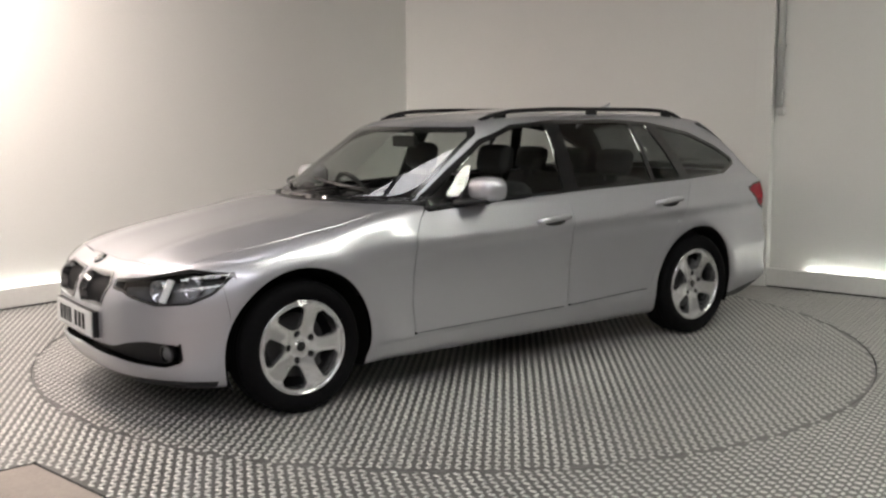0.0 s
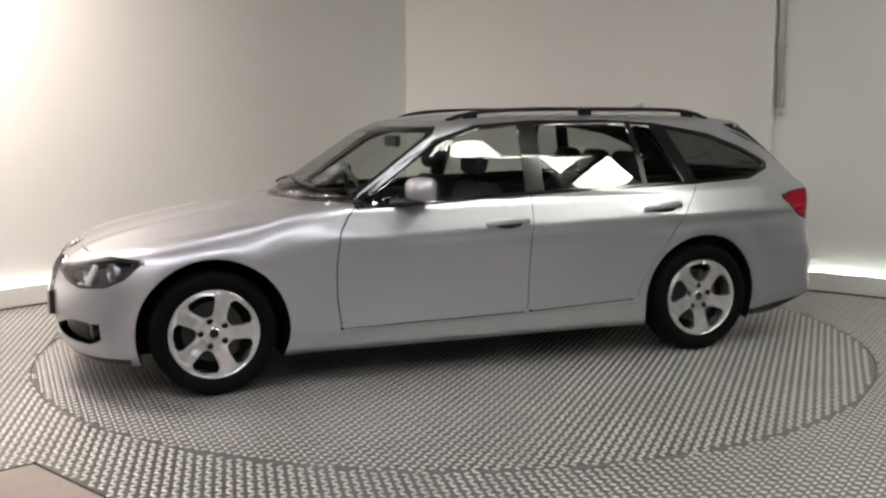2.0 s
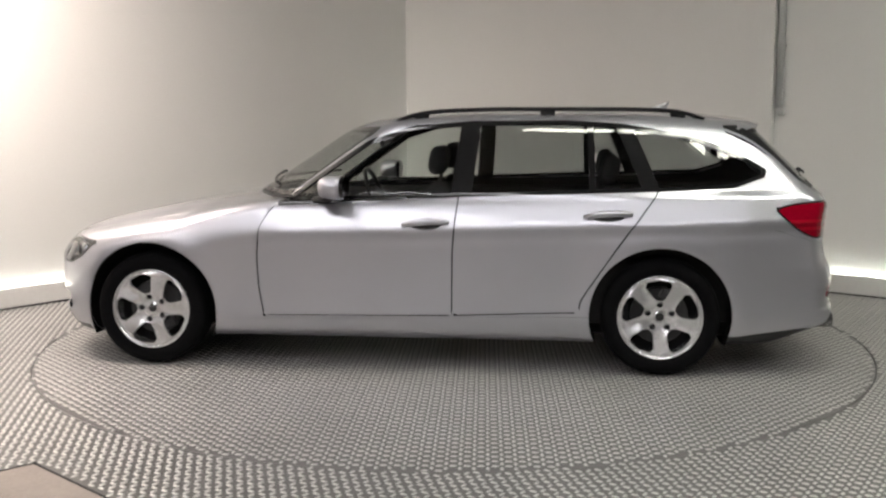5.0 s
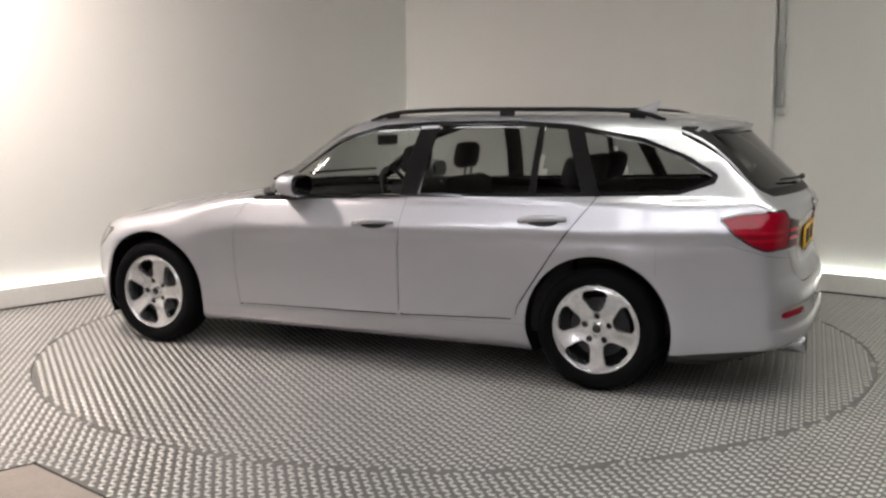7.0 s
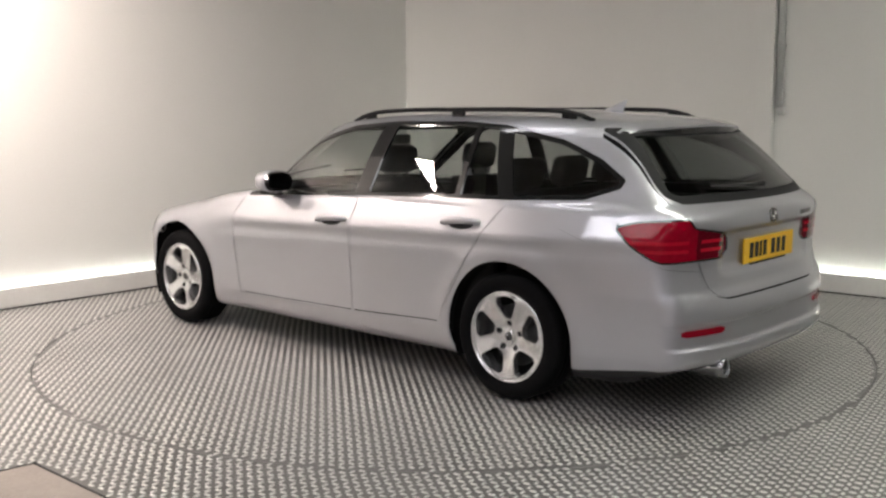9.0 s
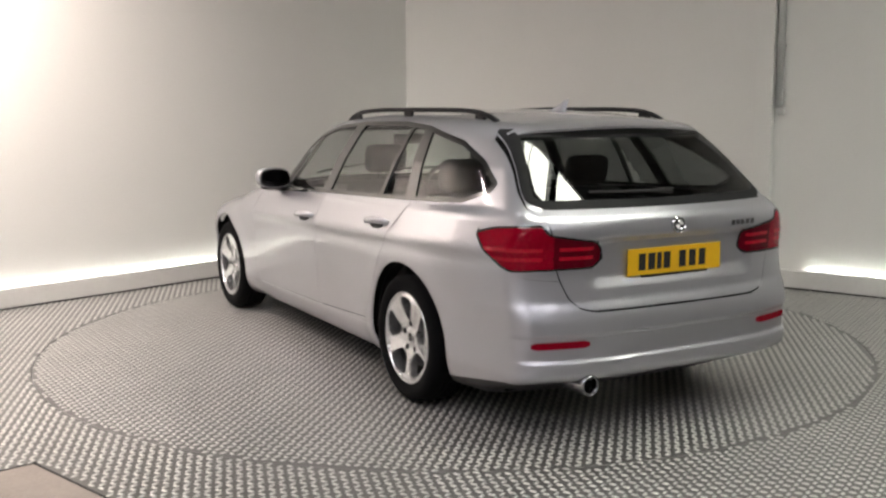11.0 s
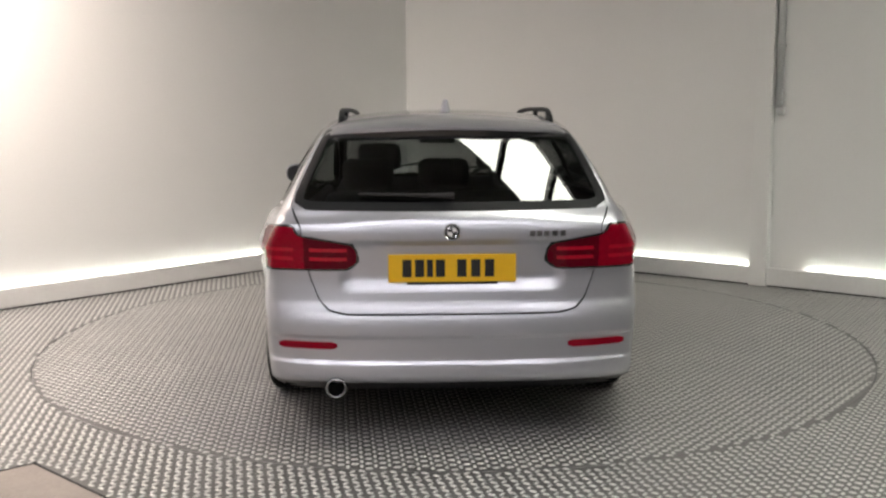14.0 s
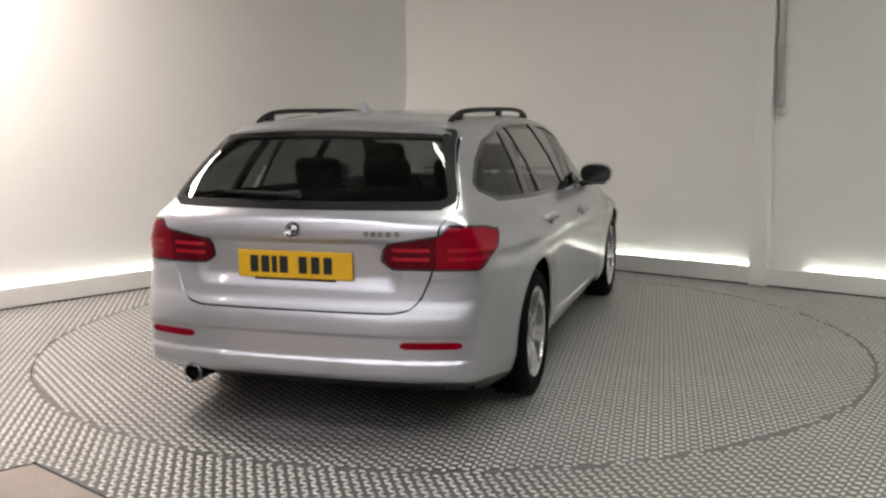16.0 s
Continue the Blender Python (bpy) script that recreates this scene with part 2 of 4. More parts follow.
# bare slab at the corner of the plates, with its dark joint
bm = bmesh.new()
o, a, b = SLAB
pts = [o, o + a * 5, o + a * 5 + b * 5, o + b * 5]
top = [bm.verts.new((p.x, p.y, 0.006)) for p in pts]
bot = [bm.verts.new((p.x, p.y, 0.001)) for p in pts]
bm.faces.new(top[::-1] if (b.x * a.y - b.y * a.x) > 0 else top)
for k in range(4):
    bm.faces.new((top[k], bot[k], bot[(k + 1) % 4], top[(k + 1) % 4]))
bmesh.ops.recalc_face_normals(bm, faces=bm.faces)
slab = tagged(finish("floor_slab", bm, "slab"), "brownish bare floor slab beside the steel plates", "floor", kind="structure")
bm = bmesh.new()
for w in (a, b):
    tube(bm, [(o - w * 0.01).to_3d() + Vector((0, 0, 0.004)), (o + w * 5).to_3d() + Vector((0, 0, 0.004))], 0.006, 6)
tagged(finish("floor_joint", bm, "gap"), "dark joint between slab and steel plates", "floor joint", kind="structure")


def stud_field(places, name, mat, parent=None, label=""):
    """Raised lens-shaped studs of tread plate; places: rows of x, y, angle."""
    A, B, Z = 0.0178, 0.0080, 0.0054
    base = np.array([(A, 0, 0), (A * .55, B, 0), (-A * .55, B, 0), (-A, 0, 0), (-A * .55, -B, 0), (A * .55, -B, 0), (A * .5, 0, Z), (-A * .5, 0, Z)])
    tris = np.array([(0, 1, 6), (1, 2, 7), (1, 7, 6), (2, 3, 7), (3, 4, 7), (4, 5, 6), (4, 6, 7), (5, 0, 6)])
    places = np.array(places)
    c, s = np.cos(places[:, 2])[:, None], np.sin(places[:, 2])[:, None]
    v = np.stack([places[:, :1] + base[:, 0] * c - base[:, 1] * s, places[:, 1:2] + base[:, 0] * s + base[:, 1] * c, np.tile(base[:, 2], (len(places), 1))], -1).reshape(-1, 3)
    f = (tris[None] + 8 * np.arange(len(places))[:, None, None]).reshape(-1, 3)
    me = bpy.data.meshes.new(name)
    me.from_pydata(v.tolist(), [], f.tolist())
    me.shade_smooth()
    me.materials.append(M[mat])
    ob = new(name, me)
    ob.parent = parent
    return tagged(ob, label, "" if parent else "tread studs", kind="stuff")


PITCH = 0.0395


def lattice(turn, x0, x1, y0, y1, keep):
    rows = []
    c, s = math.cos(turn), math.sin(turn)
    R = 8.0
    k = int(R / PITCH)
    for i in range(-k, k + 1):
        for j in range(-k, k + 1):
            u, v = i * PITCH, j * PITCH
            x, y = u * c - v * s + (x0 + x1) / 2, u * s + v * c + (y0 + y1) / 2
            if x0 < x < x1 and y0 < y < y1 and keep(x, y):
                rows.append((x, y, turn + math.pi / 4 + (math.pi / 2 if (i + j) % 2 else 0)))
    return rows


IL, IR = WL.inverted(), WR.inverted()


def outside(x, y):
    return ((x - HUB.x) ** 2 + (y - HUB.y) ** 2 > (RADIUS + 0.011) ** 2 and not on_slab(x, y, 0.03) and abs(x) < 0.47 * y + 0.3
            and (IL @ Vector((x, y, 0))).y > 0.08 and (IR @ Vector((x, y, 0))).y > 0.08)


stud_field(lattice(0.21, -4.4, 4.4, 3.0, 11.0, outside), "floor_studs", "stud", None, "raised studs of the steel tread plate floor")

turntable = tagged(placed(new("turntable"), Matrix.Translation(HUB)), "round turning steel platform with raised tread studs", "turntable")
bm = bmesh.new()
spin(bm, [(0.001, 0), (RADIUS - 0.002, 0), (RADIUS, -0.002), (RADIUS, -0.08), (0.001, -0.08)], 180, Matrix.Rotation(radians(90), 4, "X"))
bmesh.ops.recalc_face_normals(bm, faces=bm.faces)
part("platform", bm, "plate", turntable)
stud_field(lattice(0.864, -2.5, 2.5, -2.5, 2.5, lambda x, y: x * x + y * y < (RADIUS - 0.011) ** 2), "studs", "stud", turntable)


# ================= the car: its form =================
# x forward, y to its left, z up, from the ground between the axles
FRONT_AXLE, REAR_AXLE, HUB_Z = 1.405, -1.405, 0.315
hood_line = curve([(2.25, 0.60), (2.10, 0.675), (1.85, 0.775), (1.5, 0.85), (1.17, 0.905), (0.9, 0.935), (0.3, 0.948), (-1.0, 0.968), (-1.9, 0.99), (-2.4, 0.98)])
roof_line = curve([(0.9, 1.15), (0.5, 1.30), (0.2, 1.365), (-0.1, 1.40), (-0.6, 1.42), (-1.2, 1.414), (-1.7, 1.385), (-2.0, 1.345), (-2.3, 1.29)])
flank_low = curve([(0.10, 0.74), (0.17, 0.815), (0.24, 0.85), (0.30, 0.866), (0.42, 0.872), (0.60, 0.885), (0.79, 0.909), (0.95, 0.925), (1.2, 0.95)])
plan_taper = curve([(-2.5, 0.15), (-2.2, 0.078), (-1.8, 0.022), (-1.3, 0.0), (1.2, 0.0), (1.6, 0.010), (1.9, 0.05), (2.3, 0.17)])
nose_lean = curve([(0.10, -0.14), (0.18, -0.06), (0.27, -0.01), (0.4, 0.0), (0.55, -0.005), (0.66, -0.045), (0.75, -0.11), (0.9, -0.25)])
tail_lean = curve([(0.10, -0.40), (0.20, -0.21), (0.245, -0.09), (0.278, -0.014), (0.31, 0.003), (0.345, 0.001), (0.372, -0.013), (0.455, -0.014), (0.478, -0.001), (0.53, -0.006), (0.57, -0.020), (0.62, -0.042), (0.72, -0.056), (0.83, -0.051), (0.90, -0.044), (0.96, -0.075), (1.05, -0.17)])


def crease_line(x):
    """Height of the sharp line along the flank."""
    return 0.778 - 0.025 * x - 0.11 * np.clip((x - 0.7) / 0.7, 0, 1) ** 1.5


def body_field(x, y, z):
    """Below 0 inside the car's outer skin."""
    y = np.abs(y)
    crease = crease_line(x)
    front = np.clip((x - 0.6) / 0.8, 0, 1)
    upper = 0.907 - (0.47 - 0.21 * front) * (z - crease)
    low = flank_low(np.where(z > 0.45, 0.45 + (z - 0.45) * (0.79 - 0.45) / np.maximum(crease - 0.45, 0.05), z))
    width = smin(low, upper, 0.010 + 0.05 * front)
    along = np.clip((1.15 - x) / 0.5, 0, 1) * np.clip((x + 2.25) / 0.3, 0, 1)
    width = width - 0.008 * along * np.exp(-((z - crease + 0.052) / 0.036) ** 2)
    for ax in (FRONT_AXLE, REAR_AXLE):
        r = np.sqrt((x - ax) ** 2 + (z - HUB_Z) ** 2)
        width = width + 0.014 * np.exp(-((r - 0.40) / 0.08) ** 2)
    side = y - (width - plan_taper(x) - 0.03 * np.clip((-1.85 - x) / 0.3, 0, 1) * np.clip((z - 0.58) / 0.2, 0, 1))
    top = z - (hood_line(x) - (0.018 + 0.057 * np.clip((x - 0.7) / 0.5, 0, 1)) * np.clip(y / 0.85, 0, 1.3) ** 2.5 + 0.010 * np.exp(-((y - 0.40) / 0.10) ** 2) * np.clip((x - 0.9) * 2, 0, 1))
    nose = x - (2.168 - 0.35 * (y / 0.85) ** 3.2 + nose_lean(z))
    recess = 0.018 * np.clip((0.47 - y) / 0.05, 0, 1) * np.clip((0.868 - z) / 0.02, 0, 1) * np.clip((z - 0.655) / 0.05, 0, 1)
    tail = -x - (2.385 - 0.125 * (y / 0.8) ** 3.5 + tail_lean(z) - recess)
    shoulder = 0.09 - 0.05 * np.clip((1.3 - x) / 0.5, 0, 1)
    low_body = smax(smax(smax(side, top, shoulder), nose, 0.08), tail, 0.055)
    low_body = smax(low_body, 0.155 - z, 0.06)
    tumble = y - (0.848 - 0.49 * (z - 0.93) - 0.15 * np.clip(z - 1.15, 0, 1) - 0.10 * np.clip(-1.2 - x, 0, 2) ** 1.6 * (1 + 0.5 * np.clip((z - 1.0) * 4, 0, 1)) - 0.05 * np.clip(x - 0.1, 0, 1))
    roof = z - (roof_line(x) - 0.045 * (y / 0.6) ** 2)
    screen = (x - (0.665 + 0.27 * (1 - (y / 0.62) ** 2))) * 0.543 + (z - 0.964) * 0.84
    hatch = -(x + 2.19 + 0.10 * (1 - (y / 0.62) ** 2)) * 0.70 + (z - 1.0) * 0.72
    cabin = smax(smax(smax(tumble, roof, 0.09), screen, 0.05), hatch, 0.06)
    cabin = smax(cabin, 0.945 - z, 0.02)
    return smin(low_body, cabin, 0.025)


def field_normal(p, e=0.002):
    g = np.stack([body_field(*(p + d).T) - body_field(*(p - d).T) for d in np.eye(3) * e], -1) / (2 * e)
    return g / np.maximum(np.linalg.norm(g, axis=1), 1e-9)[:, None], np.linalg.norm(g, axis=1)


def skin_grid(step):
    """Meshes the zero level of the body field: one point a cell, joined across every crossed edge, then drawn onto the level."""
    lo, hi = np.array([-2.5, -1.0, 0.06]), np.array([2.3, 1.0, 1.5])
    num = np.ceil((hi - lo) / step).astype(int)
    ax = [lo[i] + step * np.arange(num[i] + 1) for i in range(3)]
    ax[1] = ax[1] - ax[1].mean()
    f = body_field(*np.meshgrid(*ax, indexing="ij"))
    inside = f < 0
    cells = np.zeros(np.array(f.shape) - 1)
    for dx in (0, 1):
        for dy in (0, 1):
            for dz in (0, 1):
                cells += inside[dx:dx + cells.shape[0], dy:dy + cells.shape[1], dz:dz + cells.shape[2]]
    mixed = (cells > 0) & (cells < 8)
    index = -np.ones(mixed.shape, int)
    index[mixed] = np.arange(mixed.sum())
    ijk = np.argwhere(mixed)
    pts = np.stack([ax[i][ijk[:, i]] + step / 2 for i in range(3)], -1)
    for _ in range(8):
        nrm, mag = field_normal(pts)
        pts = pts - nrm * np.clip(body_field(*pts.T) / np.maximum(mag, 0.3), -step, step)[:, None]
    quads = []
    for d in range(3):
        a, b = (d + 1) % 3, (d + 2) % 3
        s0, s1 = [slice(None)] * 3, [slice(None)] * 3
        s0[d], s1[d] = slice(0, -1), slice(1, None)
        cross = inside[tuple(s0)] != inside[tuple(s1)]
        sign = inside[tuple(s0)]
        for c in np.argwhere(cross):
            if c[a] < 1 or c[b] < 1 or c[a] >= mixed.shape[a] or c[b] >= mixed.shape[b]:
                continue
            q = []
            for da, db in ((-1, -1), (0, -1), (0, 0), (-1, 0)):
                k = c.copy()
                k[a] += da
                k[b] += db
                q.append(int(index[tuple(k)]))
            quads.append(q if sign[tuple(c)] else q[::-1])
    return pts, quads


def polygon(points, rounding=0.0):
    """Signed distance to a rounded polygon, as a function of two arrays."""
    P = np.array(points, float)

    def at(u, v):
        best = np.full(np.shape(u), 1e9)
        sign = np.ones(np.shape(u))
        for (ax, ay), (bx, by) in zip(P, np.roll(P, -1, 0)):
            ex, ey = bx - ax, by - ay
            wx, wy = u - ax, v - ay
            t = np.clip((wx * ex + wy * ey) / (ex * ex + ey * ey), 0, 1)
            best = np.minimum(best, np.hypot(wx - ex * t, wy - ey * t))
            up, down = (v >= ay) & (v < by), (v < ay) & (v >= by)
            side = ex * wy - ey * wx
            sign = np.where((up & (side > 0)) | (down & (side < 0)), -sign, sign)
        return best * sign - rounding
    return at


def cut(bm, f):
    """Splits the faces of bm along the zero line of f."""
    verts = list(bm.verts)
    vals = f(np.array([v.co for v in verts]))
    vals = np.where(np.abs(vals) < 1e-6, 1e-6, vals)
    value = dict(zip(verts, vals))
    fresh, faces = set(), set()
    for e in list(bm.edges):
        a, b = e.verts
        va, vb = value[a], value[b]
        if (va < 0) != (vb < 0):
            faces.update(e.link_faces)
            _, nv = bmesh.utils.edge_split(e, a, va / (va - vb))
            fresh.add(nv)
    for fa in faces:
        vs = [v for v in fa.verts if v in fresh]
        if len(vs) == 2:
            bmesh.utils.face_split(fa, vs[0], vs[1])
        elif len(vs) == 4:
            nf, _ = bmesh.utils.face_split(fa, vs[0], vs[1])
            for g in (fa, nf):
                if vs[2] in g.verts and vs[3] in g.verts:
                    bmesh.utils.face_split(g, vs[2], vs[3])
                    break


def centres(bm):
    return np.array([f.calc_center_median() for f in bm.faces])


def panel(name, bm, chosen, mat, parent, label="", depth=0.012, lift=0.0, mirror_only=0):
    """One panel of the skin from chosen faces, with a turned-in edge and the form's own normals."""
    faces = [f for f, c in zip(bm.faces, chosen) if c]
    order, out = {}, []
    for f in faces:
        out.append([order.setdefault(v, len(order)) for v in f.verts])
    if not out:
        return None
    p = np.array([v.co for v in order])
    nrm, _ = field_normal(p)
    p = p + nrm * lift
    count = {}
    for q in out:
        for a, b in zip(q, q[1:] + q[:1]):
            count[(a, b)] = 1
    rim = [(a, b) for a, b in count if (b, a) not in count]
    ring = sorted({v for e in rim for v in e})
    extra = {v: len(p) + k for k, v in enumerate(ring)}
    dup = {v: len(p) + len(ring) + k for k, v in enumerate(ring)}
    deep = p[ring] - nrm[ring] * depth
    me = bpy.data.meshes.new(name)
    v = np.concatenate([p, deep, p[ring]])
    walls = [[dup[b], dup[a], extra[a], extra[b]] for a, b in rim] if depth else []
    me.from_pydata(v.tolist(), [], out + walls)
    me.shade_smooth()
    me.materials.append(M[mat])
    me.normals_split_custom_set_from_vertices(np.concatenate([nrm, nrm[ring], nrm[ring]]).tolist())
    ob = new(name, me)
    ob.parent = parent
    if label:
        ob["label"] = label
    return ob


# ================= the car: its panels =================
car = tagged(new("car"), "silver metallic estate car parked on the turntable", "car")
pts, quads = skin_grid(0.026)
shell = bmesh.new()
made = [shell.verts.new(p) for p in pts]
for q in quads:
    shell.faces.new([made[i] for i in q])

GAP = 0.0045
side_outline = polygon([(0.655, 0.912), (-0.33, 0.962), (-1.34, 0.99), (-1.78, 1.008), (-1.935, 1.06), (-1.945, 1.085), (-1.80, 1.170), (-1.57, 1.256), (-1.2, 1.322), (-0.9, 1.342), (-0.4, 1.340), (-0.08, 1.318), (0.175, 1.243), (0.405, 1.09)], 0.012)
front_door = polygon([(0.755, 0.29), (0.778, 0.45), (0.781, 0.61), (0.762, 0.79), (0.71, 0.875), (0.66, 0.925), (0.0, 1.0), (-0.335, 1.0), (-0.318, 0.85), (-0.30, 0.65), (-0.294, 0.306)])
rear_door = polygon([(-0.294, 0.306), (-0.30, 0.65), (-0.318, 0.85), (-0.335, 1.0), (-1.40, 1.01), (-1.375, 0.96), (-1.19, 0.71), (-1.057, 0.51), (-0.985, 0.40), (-0.975, 0.335)])
bonnet_edge = polygon([(2.005, -0.3), (2.012, 0.2), (1.985, 0.45), (1.93, 0.60), (1.86, 0.675), (1.5, 0.735), (1.1, 0.755), (0.72, 0.75), (0.76, 0.60), (0.90, 0.30), (0.95, 0.0), (0.95, -0.3)])
rear_pane = polygon([(-0.615, 1.0), (0.615, 1.0), (0.70, 1.045), (0.62, 1.285), (0.58, 1.31), (-0.58, 1.31), (-0.62, 1.285), (-0.70, 1.045)], 0.012)
screen_pane = polygon([(-0.655, 0.955), (0.655, 0.955), (0.602, 1.27), (0.56, 1.305), (-0.56, 1.305), (-0.602, 1.27)], 0.015)
tailgate_edge = polygon([(-0.3, 0.562), (0.45, 0.564), (0.52, 0.58), (0.563, 0.62), (0.60, 0.71), (0.625, 0.80), (0.64, 0.93), (0.685, 1.0), (0.675, 1.06), (0.585, 1.29), (0.56, 1.335), (-0.3, 1.36)])
tail_lamp = polygon([(0.574, 0.885), (0.50, 0.905), (0.398, 0.917), (0.325, 0.920), (0.300, 0.880), (0.115, 0.846), (0.098, 0.820), (0.095, 0.780), (0.125, 0.755), (0.425, 0.750), (0.462, 0.768), (0.530, 0.825)], 0.013)
head_lamp = polygon([(0.30, 0.648), (0.35, 0.649), (0.476, 0.662), (0.712, 0.706), (0.895, 0.692), (0.806, 0.606), (0.713, 0.564), (0.566, 0.552), (0.432, 0.582), (0.38, 0.602), (0.30, 0.610)], 0.004)
kidney = polygon([(0.045, 0.640), (0.295, 0.650), (0.335, 0.615), (0.295, 0.538), (0.07, 0.528), (0.042, 0.57)], 0.012)
intake = polygon([(-0.2, 0.302), (0.36, 0.288), (0.50, 0.278), (0.66, 0.270), (0.735, 0.30), (0.735, 0.372), (0.60, 0.382), (0.51, 0.368), (0.40, 0.338), (-0.2, 0.335)], 0.005)


def lamp_angle(p, x0, y0, radius):
    """Length round the corner of the car, for outlines that wrap it."""
    return np.arctan2(np.abs(p[:, 1]) - y0, np.abs(p[:, 0]) - x0) * radius


def f_arch(p):
    return np.minimum(np.hypot(p[:, 0] - FRONT_AXLE, p[:, 2] - HUB_Z) - 0.380, np.hypot(p[:, 0] - REAR_AXLE, p[:, 2] - HUB_Z) - 0.375)


def f_side(p):
    return np.maximum(side_outline(p[:, 0], p[:, 2]), 0.45 - np.abs(p[:, 1]))


def f_front_door(p):
    return np.maximum(front_door(p[:, 0], p[:, 2]), 0.6 - np.abs(p[:, 1]))


def f_rear_door(p):
    return np.maximum(rear_door(p[:, 0], p[:, 2]), 0.6 - np.abs(p[:, 1]))


def f_bonnet(p):
    return np.maximum(bonnet_edge(p[:, 0], np.abs(p[:, 1])), 0.55 - p[:, 2])


def f_rear_pane(p):
    return np.maximum(np.maximum(rear_pane(p[:, 1], p[:, 2]), p[:, 0] + 1.75), tailgate_edge(np.abs(p[:, 1]), p[:, 2]) + GAP + 0.002)


def f_screen(p):
    return np.maximum(screen_pane(p[:, 1], p[:, 2]), 0.1 - p[:, 0])


def f_tailgate(p):
    return np.maximum(tailgate_edge(np.abs(p[:, 1]), p[:, 2]), p[:, 0] + 1.75)


def f_tail_lamp(p):
    return np.maximum(tail_lamp(lamp_angle(p, 1.7, 0.3, 0.55), p[:, 2]), p[:, 0] + 1.75)


def f_head_lamp(p):
    return np.maximum(head_lamp(lamp_angle(p, 1.5, 0.1, 0.7), p[:, 2]), 1.5 - p[:, 0])


def f_kidney(p):
    return np.maximum(kidney(np.abs(p[:, 1]), p[:, 2]), 1.8 - p[:, 0])


def f_intake(p):
    return np.maximum(intake(np.abs(p[:, 1]), p[:, 2]), 1.7 - p[:, 0])


def f_front_bumper(p):
    """The wing ends at the bumper between arch and lamp."""
    return np.maximum(1.775 - p[:, 0] + 0.15 * (p[:, 2] - 0.6), p[:, 2] - 0.745)


def f_rear_bumper(p):
    return np.maximum(p[:, 0] + 1.70, p[:, 2] - (0.735 + 0.3 * np.clip(p[:, 0] + 2.15, -0.2, 0.5)))


def f_sill(p):
    return np.maximum(p[:, 2] - (0.288 - 0.022 * p[:, 0]), np.maximum(p[:, 0] - 1.06, -1.06 - p[:, 0]))


# black trim under the tail; towards the arches it only paints shade
def f_valance(p):
    return np.maximum(p[:, 2] - (0.212 + 0.046 * np.clip((-1.8 - p[:, 0]) / 0.35, 0, 1)), p[:, 0] + 1.75)


def f_lip(p):
    return np.maximum(p[:, 2] - 0.205, 1.8 - p[:, 0])


def shifted(f, d):
    return lambda p: f(p) + d


cut(shell, f_arch)
for f in (f_side, f_rear_pane, f_screen):
    cut(shell, f)
for f, d in ((f_side, 0.020), (f_rear_pane, 0.035), (f_screen, 0.022), (f_kidney, 0.0), (f_kidney, -0.009), (f_tail_lamp, 0.0), (f_tail_lamp, 0.008), (f_head_lamp, 0.0), (f_head_lamp, 0.012),
             (f_intake, 0.0), (f_valance, 0.0), (f_lip, 0.0), (f_front_door, GAP), (f_front_door, -GAP), (f_rear_door, GAP), (f_rear_door, -GAP), (f_bonnet, GAP),
             (f_bonnet, -GAP), (f_tailgate, GAP), (f_tailgate, -GAP), (f_front_bumper, GAP * 0.2), (f_front_bumper, -GAP * 0.2), (f_rear_bumper, GAP * 0.2), (f_rear_bumper, -GAP * 0.2),
             (f_sill, GAP * 0.5), (f_sill, -GAP * 0.5)):
    cut(shell, shifted(f, d))


for zc in (0.79, 0.828):
    for d in (-0.0075, 0.0075):
        cut(shell, lambda p, zc=zc, d=d: np.maximum(p[:, 2] - zc - d, f_tail_lamp(p)))
cut(shell, lambda p: np.maximum(0.856 - p[:, 2], f_tail_lamp(p)))


def pillar_b(p):
    return np.abs(p[:, 0] + 0.365 + 0.10 * (p[:, 2] - 1.15)) - 0.055


def pillar_mid(p):
    return np.abs(p[:, 0] + 1.04 - 0.03 * (p[:, 2] - 1.15)) - 0.017


def pillar_c(p):
    return np.abs(p[:, 0] + 1.285 + 0.42 * (1.15 - p[:, 2])) - 0.045


for f in (pillar_b, pillar_mid, pillar_c):
    cut(shell, lambda p, f=f: np.maximum(f(p), f_side(p)))
for d in (-0.10, -0.075, -0.05, -0.025, -0.005, 0.005):
    cut(shell, lambda p, d=d: np.maximum(np.maximum(p[:, 2] - crease_line(p[:, 0]) - d, 0.6 - np.abs(p[:, 1])), np.maximum(p[:, 0] - 1.2, -2.2 - p[:, 0])))
for z0, z1, half in ((0.848, 0.868, 0.5), (0.655, 0.705, 0.5), (0.345, 0.372, 0.9), (0.455, 0.478, 0.9)):
    for zc in (z0, (z0 + z1) / 2, z1):
        cut(shell, lambda p, zc=zc, half=half: np.maximum(np.maximum(p[:, 2] - zc, p[:, 0] + 2.0), np.abs(p[:, 1]) - half))
# draw the cut points back onto the form
verts = list(shell.verts)
where = np.array([v.co for v in verts])
for _ in range(2):
    nrm, mag = field_normal(where)
    where = where - nrm * np.clip(body_field(*where.T) / np.maximum(mag, 0.3), -0.01, 0.01)[:, None]
for v, q in zip(verts, where):
    v.co = q
C = centres(shell)
LEFT_SIDE, RIGHT_SIDE = C[:, 1] > 0, C[:, 1] <= 0
SIDES = (("left", LEFT_SIDE), ("right", RIGHT_SIDE))
solid = f_arch(C) > 0
in_side, in_rear, in_screen = f_side(C) < 0, f_rear_pane(C) < 0, f_screen(C) < 0
opening = in_side | in_rear | in_screen

